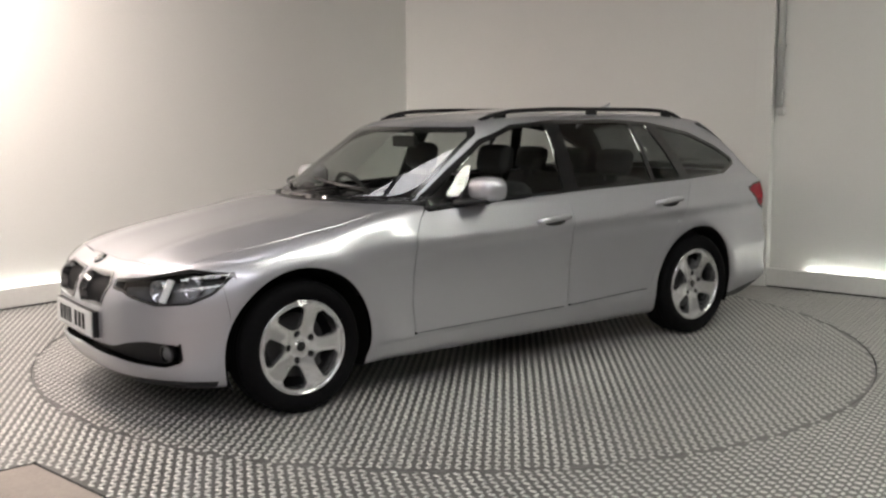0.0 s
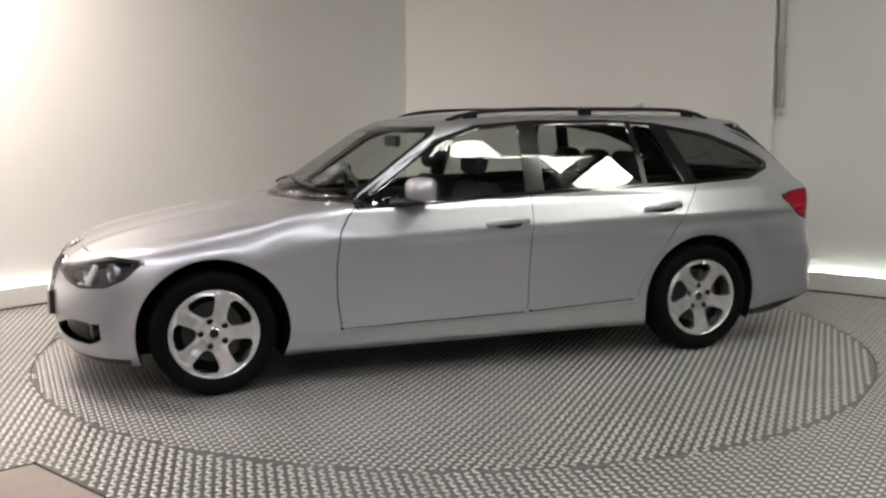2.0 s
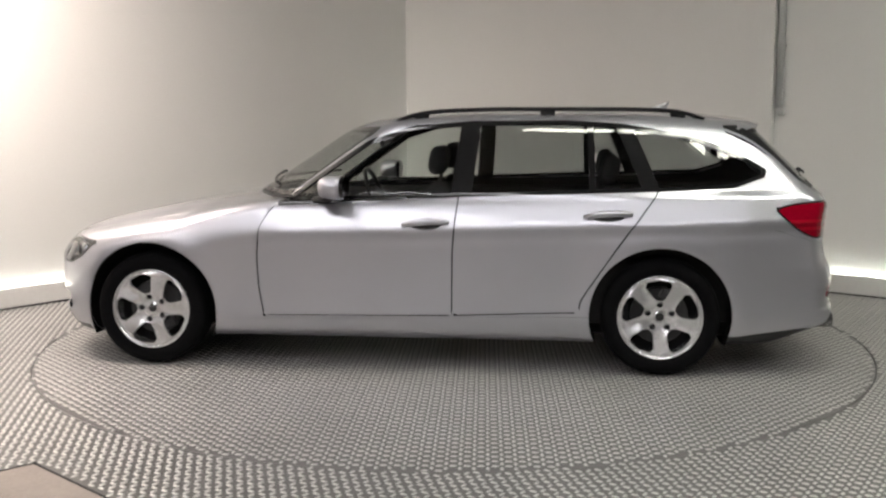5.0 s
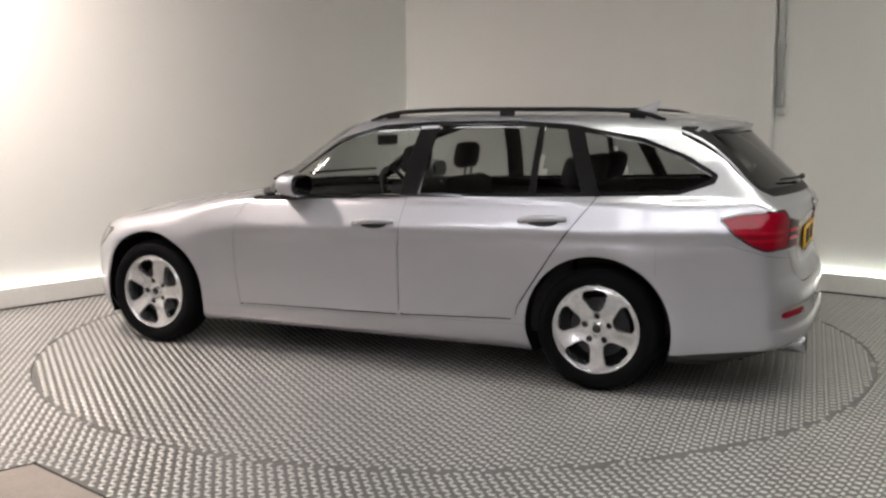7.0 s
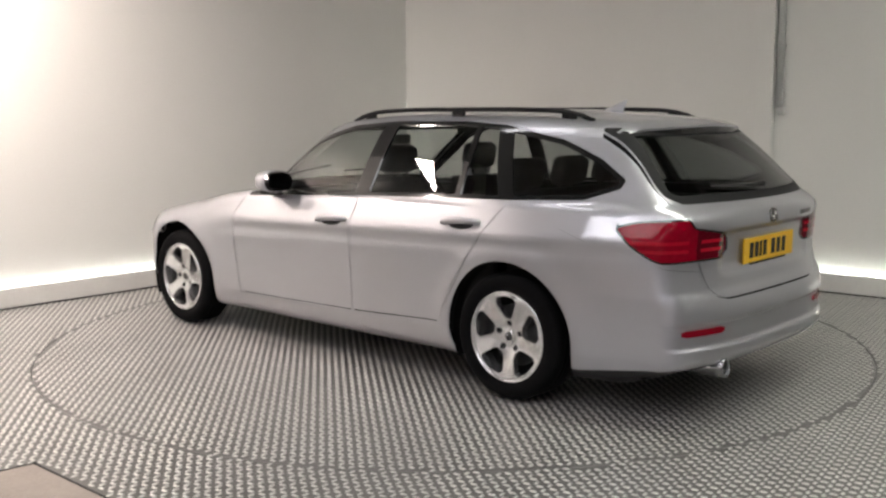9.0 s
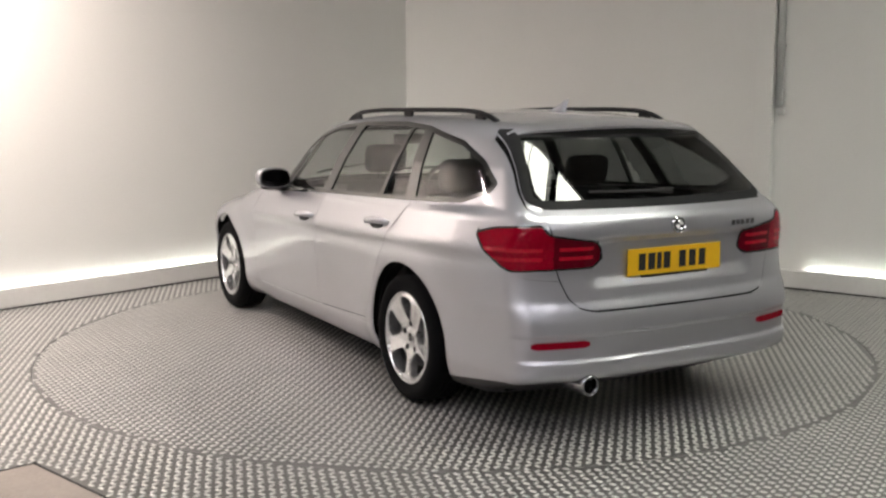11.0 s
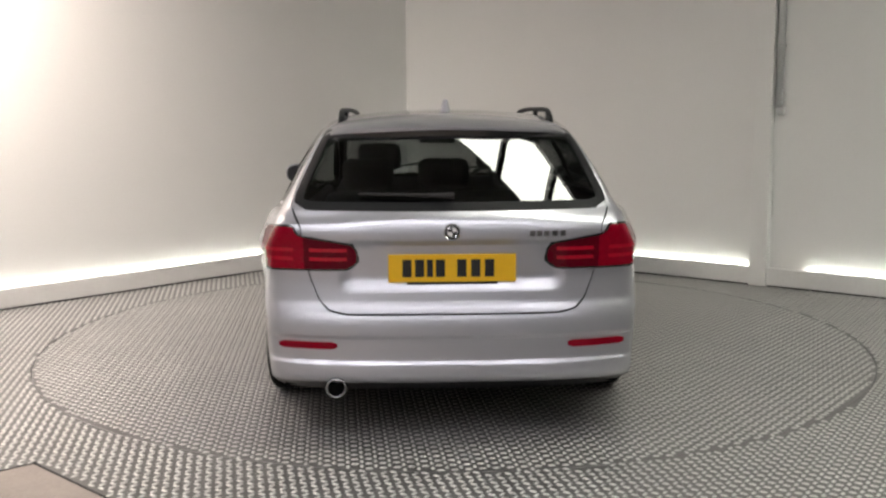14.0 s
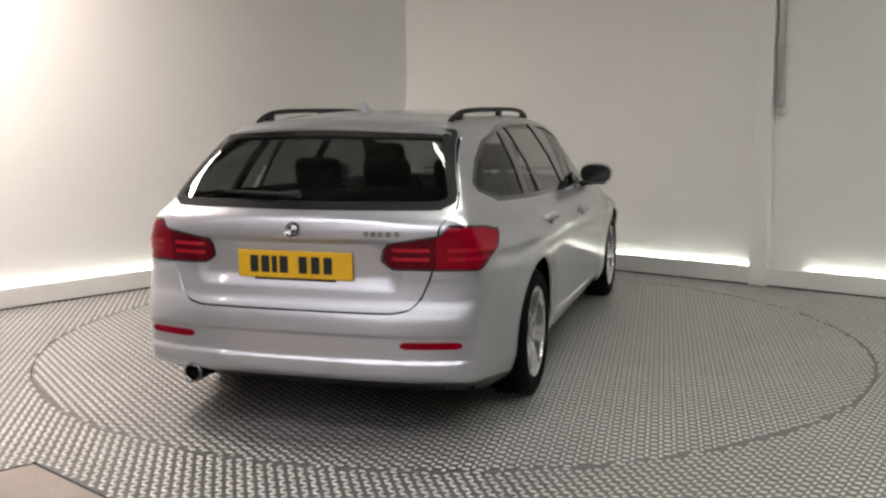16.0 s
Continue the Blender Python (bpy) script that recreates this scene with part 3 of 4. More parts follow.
# dark shell under the panels
whole = solid & ~opening & ~(f_kidney(C) < 0.009) & ~(f_intake(C) < 0) & ~(f_head_lamp(C) < 0)
panel("inner_shell", shell, whole, "under", car, "black inner shell", depth=0.0, lift=-0.014)

free = solid & ~opening
used = np.zeros(len(C), bool)


def take(mask):
    global used
    got = free & mask & ~used
    used |= got
    return got


lamps_r = take(f_tail_lamp(C) < 0)
lamps_f = take(f_head_lamp(C) < 0)
grille = take(f_kidney(C) < 0)
surround = take(f_kidney(C) < 0.009)
mouth = take(f_intake(C) < 0)
valance = take(f_valance(C) < 0)
lip = take(f_lip(C) < 0)
for f in (f_front_door, f_rear_door, f_bonnet, f_tailgate):
    take(np.abs(f(C)) < GAP)
doors_f = take(f_front_door(C) < 0)
doors_r = take(f_rear_door(C) < 0)
bonnet = take((f_bonnet(C) < 0))
gate = take(f_tailgate(C) < 0)
for f, w in ((f_front_bumper, 0.2), (f_rear_bumper, 0.2), (f_sill, 0.5)):
    take(np.abs(f(C)) < GAP * w)
bumper_f = take(f_front_bumper(C) < 0)
bumper_r = take(f_rear_bumper(C) < 0)
under = take(C[:, 2] < 0.163)
sills = take(f_sill(C) < 0)
wings = take((C[:, 0] > 0.70) & (C[:, 2] < 0.93))
body = take(np.ones(len(C), bool))

panel("body", shell, body, "paint", car, "silver roof, pillars and rear quarters")
panel("bonnet", shell, bonnet, "paint", car)
tailgate = panel("tailgate", shell, gate, "paint", car)
front_bumper = panel("front_bumper", shell, bumper_f, "paint", car)
rear_bumper = panel("rear_bumper", shell, bumper_r, "paint", car)
panel("rear_valance_and_shade", shell, valance, "black", car, "black lower edge of the rear bumper, shade painted along its sides")
panel("front_lip", shell, lip, "black", car, "black lower edge of the front bumper")
panel("underbody", shell, under, "under", car, "black underbody")
for _, s in SIDES:
    panel("front_wing", shell, wings & s, "paint", car)
    panel("sill", shell, sills & s, "paint", car)
    f_door = panel("front_door", shell, doors_f & s, "paint", car)
    r_door = panel("rear_door", shell, doors_r & s, "paint", car)
    trim_mask = in_side & s & ((f_side(C) > -0.020) | (pillar_b(C) < 0) | (pillar_mid(C) < 0) | (pillar_c(C) < 0))
    panel("window_trim", shell, trim_mask, "gloss", car, "black window surround and pillars", lift=0.001)
    pane = in_side & s & ~trim_mask
    x = C[:, 0]
    panel("window_pane", shell, pane & (x > -0.365), "glass", f_door, "clear tinted front side glass", depth=0.004, lift=-0.006)
    panel("window_pane", shell, pane & (x <= -0.365) & (x > -1.04), "dark_glass", r_door, "tinted rear side glass", depth=0.004, lift=-0.006)
    panel("window_pane", shell, pane & (x <= -1.04) & (pillar_c(C) + 0.045 < 0.2) & (x > -1.285 - 0.42 * (1.15 - C[:, 2])), "dark_glass", r_door, "small fixed rear glass", depth=0.004, lift=-0.006)
    panel("quarter_window", shell, pane & (x <= -1.285 - 0.42 * (1.15 - C[:, 2])), "dark_glass", car, "tinted load bay side glass", depth=0.004, lift=-0.006)
    # lamps
    panel("tail_lamp", shell, lamps_r & s & (np.abs(C[:, 1]) > 0.626), "red", car, "red wraparound tail lamp")
    panel("tailgate_lamp", shell, lamps_r & s & (np.abs(C[:, 1]) <= 0.626), "darkred", tailgate, "dark red inner tail lamp")
    inner_lamp = [o for o in tailgate.children if o.name.startswith("tailgate_lamp")][-1]
    outer_lamp = [o for o in car.children if o.name.startswith("tail_lamp")][-1]
    edge = f_tail_lamp(C) > -0.008
    panel("seal", shell, lamps_r & s & edge & (np.abs(C[:, 1]) > 0.626), "gloss", outer_lamp, "black lamp edge", depth=0.004, lift=0.002)
    panel("seal", shell, lamps_r & s & edge & (np.abs(C[:, 1]) <= 0.626), "gloss", inner_lamp, "black lamp edge", depth=0.004, lift=0.002)
    for zc in (0.79, 0.828):
        band = lamps_r & s & (np.abs(C[:, 2] - zc) < 0.0075) & ~edge
        panel("light_bar", shell, band & (np.abs(C[:, 1]) > 0.66) & (C[:, 0] < -2.06), "red_bar", outer_lamp, "brighter red light bar", depth=0.004, lift=0.002)
        panel("light_bar", shell, band & (np.abs(C[:, 1]) < 0.60) & (np.abs(C[:, 1]) > 0.43), "red_bar", inner_lamp, "brighter red light bar", depth=0.004, lift=0.002)
    lamp = panel("headlamp", shell, lamps_f & s, "lens", car, "clear headlamp lens", depth=0.02)
    panel("housing", shell, lamps_f & s, "lamp_shade", lamp, "black headlamp bowl", depth=0.0, lift=-0.075)
    panel("seal", shell, lamps_f & s & (f_head_lamp(C) > -0.012), "gloss", lamp, "black headlamp edge", depth=0.004, lift=0.002)
    kid = panel("grille", shell, grille & s, "satin", front_bumper, "black kidney-shaped grille", depth=0.0, lift=-0.03)
    panel("grille_surround", shell, surround & s, "dark_chrome", kid, "chrome grille surround", depth=0.035, lift=0.005)
panel("lower_intake", shell, mouth, "black", front_bumper, "black lower air intake", depth=0.0, lift=-0.055)
panel("screen_band", shell, in_screen & (f_screen(C) > -0.022), "gloss", car, "black edge of the windscreen", lift=0.001)
panel("windscreen", shell, in_screen & (f_screen(C) <= -0.022), "glass", car, "clear windscreen", depth=0.004)
panel("rear_window_band", shell, in_rear & (f_rear_pane(C) > -0.035), "satin", tailgate, "black edge of the rear window", lift=0.001)
panel("rear_window", shell, in_rear & (f_rear_pane(C) <= -0.035), "rear_glass", tailgate, "tinted rear window", depth=0.004)
shell.free()


def on_skin(x=None, y=None, z=None, way=1):
    """The place of the skin along the one coordinate that is not given, met from outside on the side of way."""
    k = np.linspace(3.0, 0.0, 3001) * way
    g = [np.full_like(k, c) if c is not None else k for c in (x, y, z)]
    hit = np.argmax(body_field(*g) < 0)
    p = np.array([[c[hit] for c in g]])
    return Vector(p[0]), Vector(field_normal(p)[0][0])


def skin_frame(p, n, up=Vector((0, 0, 1))):
    """A frame with z out of the skin and y upward."""
    x = up.cross(n).normalized()
    y = n.cross(x)
    return Matrix(((x.x, y.x, n.x, p.x), (x.y, y.y, n.y, p.y), (x.z, y.z, n.z, p.z), (0, 0, 0, 1)))


def loft(bm, rings):
    vs = [[bm.verts.new(p) for p in r] for r in rings]
    n = len(vs[0])
    for a, b in zip(vs, vs[1:]):
        for k in range(n):
            bm.faces.new((a[k], a[(k + 1) % n], b[(k + 1) % n], b[k]))
    bm.faces.new(vs[0][::-1]), bm.faces.new(vs[-1])
    bmesh.ops.recalc_face_normals(bm, faces=bm.faces)
    return bm


def oval(cx, cy, cz, ay, az, power=2.6, n=20):
    """A rounded ring in a plane of constant x."""
    r = []
    for k in range(n):
        a = math.tau * k / n
        c, s = math.cos(a), math.sin(a)
        r.append((cx, cy + ay * math.copysign(abs(c) ** (2 / power), c), cz + az * math.copysign(abs(s) ** (2 / power), s)))
    return r


def disc_bm(m, radius, depth, n=24, dome=0.0):
    bm = bmesh.new()
    prof = [(0.0005, depth + dome), (radius * 0.6, depth + dome * 0.6), (radius * 0.93, depth), (radius, depth * 0.6), (radius, -0.004)]
    spin(bm, prof, n, m @ Matrix.Rotation(radians(90), 4, "X"))
    bmesh.ops.recalc_face_normals(bm, faces=bm.faces)
    return bm


# ---- wheels ----
WINDOW = polygon([(0.098, -0.013), (0.112, -0.030), (0.160, -0.068), (0.180, -0.062), (0.194, -0.004), (0.188, 0.040), (0.172, 0.052), (0.114, 0.026), (0.098, 0.012)], 0.009)


def wheel(x, side, turned):
    """A five-spoke alloy wheel with its tyre; side: 1 on the car's left."""
    y0 = 0.880 if x > 0 else 0.878
    e = new("wheel")
    e.parent = car
    e.matrix_basis = pose(x, side * y0, HUB_Z, 0, 0, 0 if side > 0 else 180)
    e["label"] = "black tyre on a silver five-spoke alloy wheel"
    bm = bmesh.new()
    tread = []
    for k in range(4):
        yy = -0.045 - 0.030 * k
        tread += [(0.3155, yy), (0.3155, yy - 0.021), (0.309, yy - 0.022), (0.309, yy - 0.029)]
    spin(bm, [(0.222, -0.012), (0.236, -0.002), (0.262, 0.006), (0.285, 0.004), (0.302, -0.008), (0.312, -0.024)] + tread + [(0.3155, -0.165), (0.312, -0.185), (0.298, -0.2), (0.25, -0.207), (0.222, -0.2)], 96)
    bmesh.ops.recalc_face_normals(bm, faces=bm.faces)
    part("tyre", bm, "rubber", e, "black rubber tyre", smooth=True)
    bm = bmesh.new()
    spin(bm, [(0.2255, -0.014), (0.2255, -0.006), (0.220, -0.003), (0.2145, -0.008), (0.2125, -0.03), (0.205, -0.09), (0.203, -0.19)], 96)
    part("rim", bm, "alloy", e, "silver wheel rim", smooth=True)
    # spokes: a dished face pierced by five windows
    bm = bmesh.new()
    dish = curve([(0.0, -0.034), (0.03, -0.034), (0.05, -0.036), (0.075, -0.030), (0.12, -0.020), (0.17, -0.012), (0.205, -0.010), (0.2155, -0.014)])
    radii = np.linspace(0.033, 0.2155, 20)
    twist = radians(turned)

    def face_y(r, a):
        """The dished face; each spoke is tilted to one side."""
        lift = min(max((r - 0.075) / 0.05, 0), 1) * min(max((0.214 - r) / 0.02, 0), 1)
        return float(dish(r)) + 0.0085 * lift * math.sin(5 * (a - twist) + 0.6)

    rings = [[bm.verts.new((r * math.cos(a), face_y(r, a), r * math.sin(a))) for a in (k * math.tau / 140 for k in range(140))] for r in radii]
    for a, b in zip(rings, rings[1:]):
        for k in range(140):
            bm.faces.new((a[k], b[k], b[(k + 1) % 140], a[(k + 1) % 140]))

    def f_window(p):
        r, a = np.hypot(p[:, 0], p[:, 2]), np.arctan2(p[:, 2], p[:, 0])
        a = (a - radians(turned) + math.pi / 5) % (math.tau / 5) - math.pi / 5
        return WINDOW(r * np.cos(a), r * np.sin(a))

    def f_bolt(p):
        r, a = np.hypot(p[:, 0], p[:, 2]), np.arctan2(p[:, 2], p[:, 0])
        a = (a - radians(turned) + math.pi / 5) % (math.tau / 5) - math.pi / 5
        return np.hypot(r * np.cos(a) - 0.066, r * np.sin(a)) - 0.0165

    cut(bm, f_window), cut(bm, f_bolt)
    c = centres(bm)
    gone = [f for f, k in zip(bm.faces, (f_window(c) < 0) | (f_bolt(c) < 0)) if k]
    bmesh.ops.delete(bm, geom=gone, context="FACES")
    rim_edges = [ed for ed in bm.edges if ed.is_boundary]
    r = bmesh.ops.extrude_edge_only(bm, edges=rim_edges)
    for v in (g for g in r["geom"] if isinstance(g, bmesh.types.BMVert)):
        v.co.y -= 0.038
    bmesh.ops.recalc_face_normals(bm, faces=bm.faces)
    sp = part("spokes", bm, "alloy", e, "five broad silver spokes", smooth=True)
    m = sp.modifiers.new("edges", "EDGE_SPLIT")
    m.split_angle = radians(35)
    bm = bmesh.new()
    spin(bm, [(0.001, -0.030), (0.026, -0.031), (0.033, -0.034), (0.034, -0.06)], 32)
    bmesh.ops.recalc_face_normals(bm, faces=bm.faces)
    cap = part("centre_cap", bm, "gloss", e, "dark round centre cap", smooth=True)
    bm = bmesh.new()
    spin(bm, [(0.024, -0.0295), (0.028, -0.0285), (0.032, -0.031)], 32)
    for k in range(2):
        tube(bm, [(0.004 + 0.004 * k, -0.0295, 0.004), (0.013, -0.0295, 0.013)], 0.006, 6, flat=0.3) if k == 0 else tube(bm, [(-0.004, -0.0295, -0.004), (-0.013, -0.0295, -0.013)], 0.006, 6, flat=0.3)
    part("ring", bm, "chrome", cap, "silver ring and quarters")
    bm = bmesh.new()
    spin(bm, [(0.07, -0.085), (0.15, -0.085), (0.152, -0.09), (0.152, -0.11), (0.07, -0.11)], 64)
    bmesh.ops.recalc_face_normals(bm, faces=bm.faces)
    part("brake_disc", bm, "disc", e, "steel brake disc")
    bm = bmesh.new()
    spin(bm, [(0.001, -0.10), (0.204, -0.10), (0.204, -0.13), (0.001, -0.13)], 48)
    bmesh.ops.recalc_face_normals(bm, faces=bm.faces)
    part("backing_plate", bm, "under", e, "dark backing plate")
    a0 = radians(150 if x > 0 else 30)
    bm = box_bm(-0.06, 0.06, -0.10, -0.055, -0.03, 0.03, bevel=0.01)
    bmesh.ops.transform(bm, matrix=Matrix.Rotation(-a0, 4, "Y") @ Matrix.Translation((0, 0, 0.12)), verts=bm.verts)
    part("brake_caliper", bm, "disc", e, "grey brake caliper")
    for k in range(5):
        a = radians(turned) + k * math.tau / 5
        bm = bmesh.new()
        spin(bm, [(0.0005, -0.048), (0.007, -0.048), (0.0085, -0.056), (0.0085, -0.07)], 10, Matrix.Translation((0.066 * math.cos(a), 0, 0.066 * math.sin(a))))
        part("wheel_bolt", bm, "disc", e)
    return e


for ax in (FRONT_AXLE, REAR_AXLE):
    for side in (1, -1):
        wheel(ax, side, 1 if ax > 0 else 18)
        # dark arch liner
        bm = bmesh.new()
        r = 0.377 if ax > 0 else 0.372
        arc = [(ax + r * math.cos(a), HUB_Z + r * math.sin(a)) for a in np.linspace(radians(-24), radians(204), 33)]
        yo, yi = side * 0.845, side * 0.52
        o_ = [bm.verts.new((u, yo, w)) for u, w in arc]
        i_ = [bm.verts.new((u, yi, w)) for u, w in arc]
        for k in range(32):
            bm.faces.new((o_[k], o_[k + 1], i_[k + 1], i_[k]))
        bm.faces.new(i_)
        bmesh.ops.recalc_face_normals(bm, faces=bm.faces)
        part("arch_liner", bm, "under", car, "black wheel arch liner")

# ---- mirrors, handles, rails, aerial ----
for side in (1, -1):
    bm = bmesh.new()
    rings = []
    for x, cy, cz, ay, az in ((0.412, 0.914, 1.003, 0.035, 0.022), (0.405, 0.914, 1.004, 0.068, 0.044), (0.385, 0.914, 1.006, 0.092, 0.058), (0.35, 0.914, 1.006, 0.103, 0.064), (0.31, 0.914, 1.004, 0.105, 0.065), (0.285, 0.914, 1.004, 0.102, 0.063)):
        rings.append(oval(x, side * cy, cz, ay, az))
    mirror = part("door_mirror", loft(bm, rings), "paint", car, "silver door mirror on a black foot", smooth=True)
    bm = bmesh.new()
    rings = [oval(0.286, side * 0.914, 1.004, 0.100, 0.061), oval(0.268, side * 0.914, 1.003, 0.096, 0.057)]
    part("mirror_frame", loft(bm, rings), "gloss", mirror, "black mirror edge")
    bm = bmesh.new()
    loft(bm, [oval(0.268, side * 0.914, 1.003, 0.088, 0.047), oval(0.2655, side * 0.914, 1.003, 0.086, 0.045)])
    part("darkened_mirror_glass", bm, "mirror", mirror, "mirror glass, darkened for the hall it reflects")
    bm = bmesh.new()
    tube(bm, [(0.44, side * 0.79, 0.930), (0.41, side * 0.84, 0.936), (0.38, side * 0.89, 0.945), (0.36, side * 0.96, 0.944)], [0.05, 0.042, 0.045, 0.035], 12, flat=0.42)
    part("mirror_foot", bm, "black", mirror, "black mirror foot", smooth=True)
    for x0, x1, z0 in ((-0.035, -0.285, 0.800), (-1.0, -1.25, 0.848)):
        pts_h = []
        for k in range(9):
            t = k / 8
            x = x0 + (x1 - x0) * t
            z = z0 + 0.016 * t
            p, nn = on_skin(x, None, z, side)
            pts_h.append(p + nn * (0.004 + 0.028 * math.sin(math.pi * t) ** 0.6))
        bm = tube(bmesh.new(), pts_h, [0.010, 0.014, 0.0155, 0.016, 0.016, 0.016, 0.0155, 0.014, 0.010], 10, flat=1.15)
        part("door_handle", bm, "paint", car, "silver door handle", smooth=True)
        # dark oval on the skin; its colour stands in for shade under the handle
        p, nn = on_skin((x0 + x1) / 2, None, z0 + 0.005, side)
        bm = bmesh.new()
        fr = skin_frame(p, nn)
        ring = [fr @ Vector((0.085 * math.cos(a), 0.030 * math.sin(a), 0.0012)) for a in np.linspace(0, math.tau, 24, endpoint=False)]
        ring2 = [fr @ Vector((0.078 * math.cos(a), 0.026 * math.sin(a), 0.0022)) for a in np.linspace(0, math.tau, 24, endpoint=False)]
        loft(bm, [ring, ring2])
        part("handle_recess_shade", bm, "disc", car, "dark oval painted as shade behind the door handle", smooth=True)
    # roof rail
    line = []
    for k in range(25):
        t = k / 24
        x = 0.05 - 1.70 * t
        p, _ = on_skin(x, side * (0.50 + 0.03 * math.sin(math.pi * t)), None, 1)
        rise = 0.036 * min(1, (t / 0.12)) ** 0.6 * min(1, ((1 - t) / 0.10)) ** 0.6
        line.append(p + Vector((0, 0, rise - 0.002)))
    part("roof_rail", tube(bmesh.new(), line, 0.0145, 10, flat=0.85), "satin", car, "black roof rail", smooth=True)
    for k in (2, 12, 22):
        q = line[k]
        part("rail_foot", box_bm(q.x - 0.04, q.x + 0.04, q.y - 0.009, q.y + 0.009, q.z - 0.045, q.z), "satin", car, "black foot of the roof rail")

bm = bmesh.new()
p, _ = on_skin(-1.50, 0.0, None, 1)
loft(bm, [[(p.x + 0.085 - 0.1 * t + 0.075 * (1 - t) * c, 0.030 * (1 - 0.66 * t) * s, p.z - 0.004 + 0.066 * t) for c, s in ((math.cos(a), math.sin(a)) for a in np.linspace(0, math.tau, 16, endpoint=False))] for t in (0, 0.35, 0.7, 0.92, 1.0)])
part("roof_aerial", bm, "paint", car, "silver shark-fin aerial", smooth=True)

# roof spoiler over the rear window: flows on from the roof to a thin lip
bm = bmesh.new()
rings, edge_rings = [], []
for k in range(33):
    y = -0.56 + 1.12 * k / 32
    e_ = abs(y / 0.56) ** 3
    root = -1.74
    tip = -2.000 + 0.14 * e_
    q, _ = on_skin(root, y, None, 1)
    zt = q.z - 0.001
    zl = zt - 0.050 + 0.018 * e_
    rings.append([(root, y, zt), (root + 0.35 * (tip - root), y, zt - 0.010), (root + 0.7 * (tip - root), y, zt * 0.45 + zl * 0.55 + 0.006), (tip, y, zl + 0.003), (tip + 0.003, y, zl - 0.007), (tip + 0.05, y, zl - 0.004), (root, y, zt - 0.04)])
    edge_rings.append([(tip + 0.006, y, zl - 0.004), (tip + 0.012, y, zl - 0.034 + 0.012 * e_), (tip + 0.09, y, zl - 0.050 + 0.012 * e_), (root, y, zt - 0.075), (root, y, zt - 0.03), (tip + 0.05, y, zl - 0.003)])
sp = part("roof_spoiler", loft(bm, rings), "paint", tailgate, "silver spoiler over the rear window", smooth=True)
sp.modifiers.new("edges", "EDGE_SPLIT").split_angle = radians(32)
# black part below the lip, with the spoiler's shade put into its colour
part("spoiler_edge_shade", loft(bmesh.new(), edge_rings), "gloss", sp, "black underside of the spoiler, standing in for shade there")

# badges
for p, nn, r in (on_skin(None, 0.0, 0.905, -1) + (0.036,), on_skin(2.045, 0.0, None, 1) + (0.035,), ):
    up = Vector((0, 0, 1)) if abs(nn.z) < 0.8 else Vector((-1, 0, 0))
    fr = skin_frame(p, nn, up)
    b_ = part("badge", disc_bm(fr, r, 0.006, dome=0.002), "gloss", tailgate if p.x < 0 else car, "round dark badge with silver rings", smooth=True)
    bm = bmesh.new()
    spin(bm, [(r * 0.86, 0.007), (r * 0.93, 0.009), (r, 0.006)], 32, fr @ Matrix.Rotation(radians(90), 4, "X"))
    spin(bm, [(r * 0.55, 0.0085), (r * 0.60, 0.0095), (r * 0.65, 0.0085)], 32, fr @ Matrix.Rotation(radians(90), 4, "X"))
    part("badge_ring", bm, "chrome", b_, "silver ring")
    bm = bmesh.new()
    for a0 in (0, math.pi):
        vs = [bm.verts.new(fr @ Vector((0, 0, 0.0092)))] + [bm.verts.new(fr @ Vector((r * 0.54 * math.cos(a0 + a), r * 0.54 * math.sin(a0 + a), 0.0085))) for a in np.linspace(0, math.pi / 2, 7)]
        bm.faces.new(vs)
    part("badge_quarter", bm, "white", b_, "pale quarters")


def plate(p, nn, mat, parent, bars):
    """A number plate with its characters as plain bars."""
    fr = skin_frame(p, nn)
    bm = box_bm(-0.268, 0.268, -0.059, 0.059, 0.004, 0.012, bevel=0.003)
    bmesh.ops.transform(bm, matrix=fr, verts=bm.verts)
    pl = part("number_plate", bm, mat, parent, "yellow number plate with dark bars" if mat == "yellow" else "white number plate with dark bars")
    for x in bars:
        w = 0.027 if x != bars[2] else 0.014
        bm = box_bm(x - w / 2 - 0.006, x + w / 2 + 0.006, -0.037, 0.037, 0.011, 0.0132)
        bmesh.ops.transform(bm, matrix=fr, verts=bm.verts)
        part("character_bar", bm, "gap", pl)
    return fr, pl


BARS = [-0.190, -0.137, -0.094, -0.050, 0.040, 0.098, 0.156]
gp, gn = on_skin(None, 0.0, 0.752, -1)
fr, pl = plate(gp + gn * 0.004, (gn + Vector((0, 0, 0.02))).normalized(), "yellow", tailgate, BARS)
bm = box_bm(-0.19, 0.19, -0.069, -0.058, 0.002, 0.010)
bmesh.ops.transform(bm, matrix=fr, verts=bm.verts)
part("plate_strip", bm, "gap", pl, "dark strip under the plate")
fp, fn = on_skin(None, 0.0, 0.425, 1)
plate(fp + fn * 0.012, fn, "white", front_bumper, BARS)
bm = box_bm(-0.28, 0.28, -0.062, 0.062, -0.03, 0.012)
bmesh.ops.transform(bm, matrix=skin_frame(fp + fn * 0.003, fn), verts=bm.verts)
part("plate_mount", bm, "black", front_bumper, "black plate mount")

# model lettering, too small to read: bars
for k, y in enumerate((-0.335, -0.365, -0.395, -0.43, -0.465)):
    p, nn = on_skin(None, y, 0.895, -1)
    bm = box_bm(-0.011, 0.011, -0.011, 0.011, 0.0, 0.003)
    bmesh.ops.transform(bm, matrix=skin_frame(p, nn), verts=bm.verts)
    part("model_bar", bm, "dark_chrome", tailgate, "small chrome lettering bar")

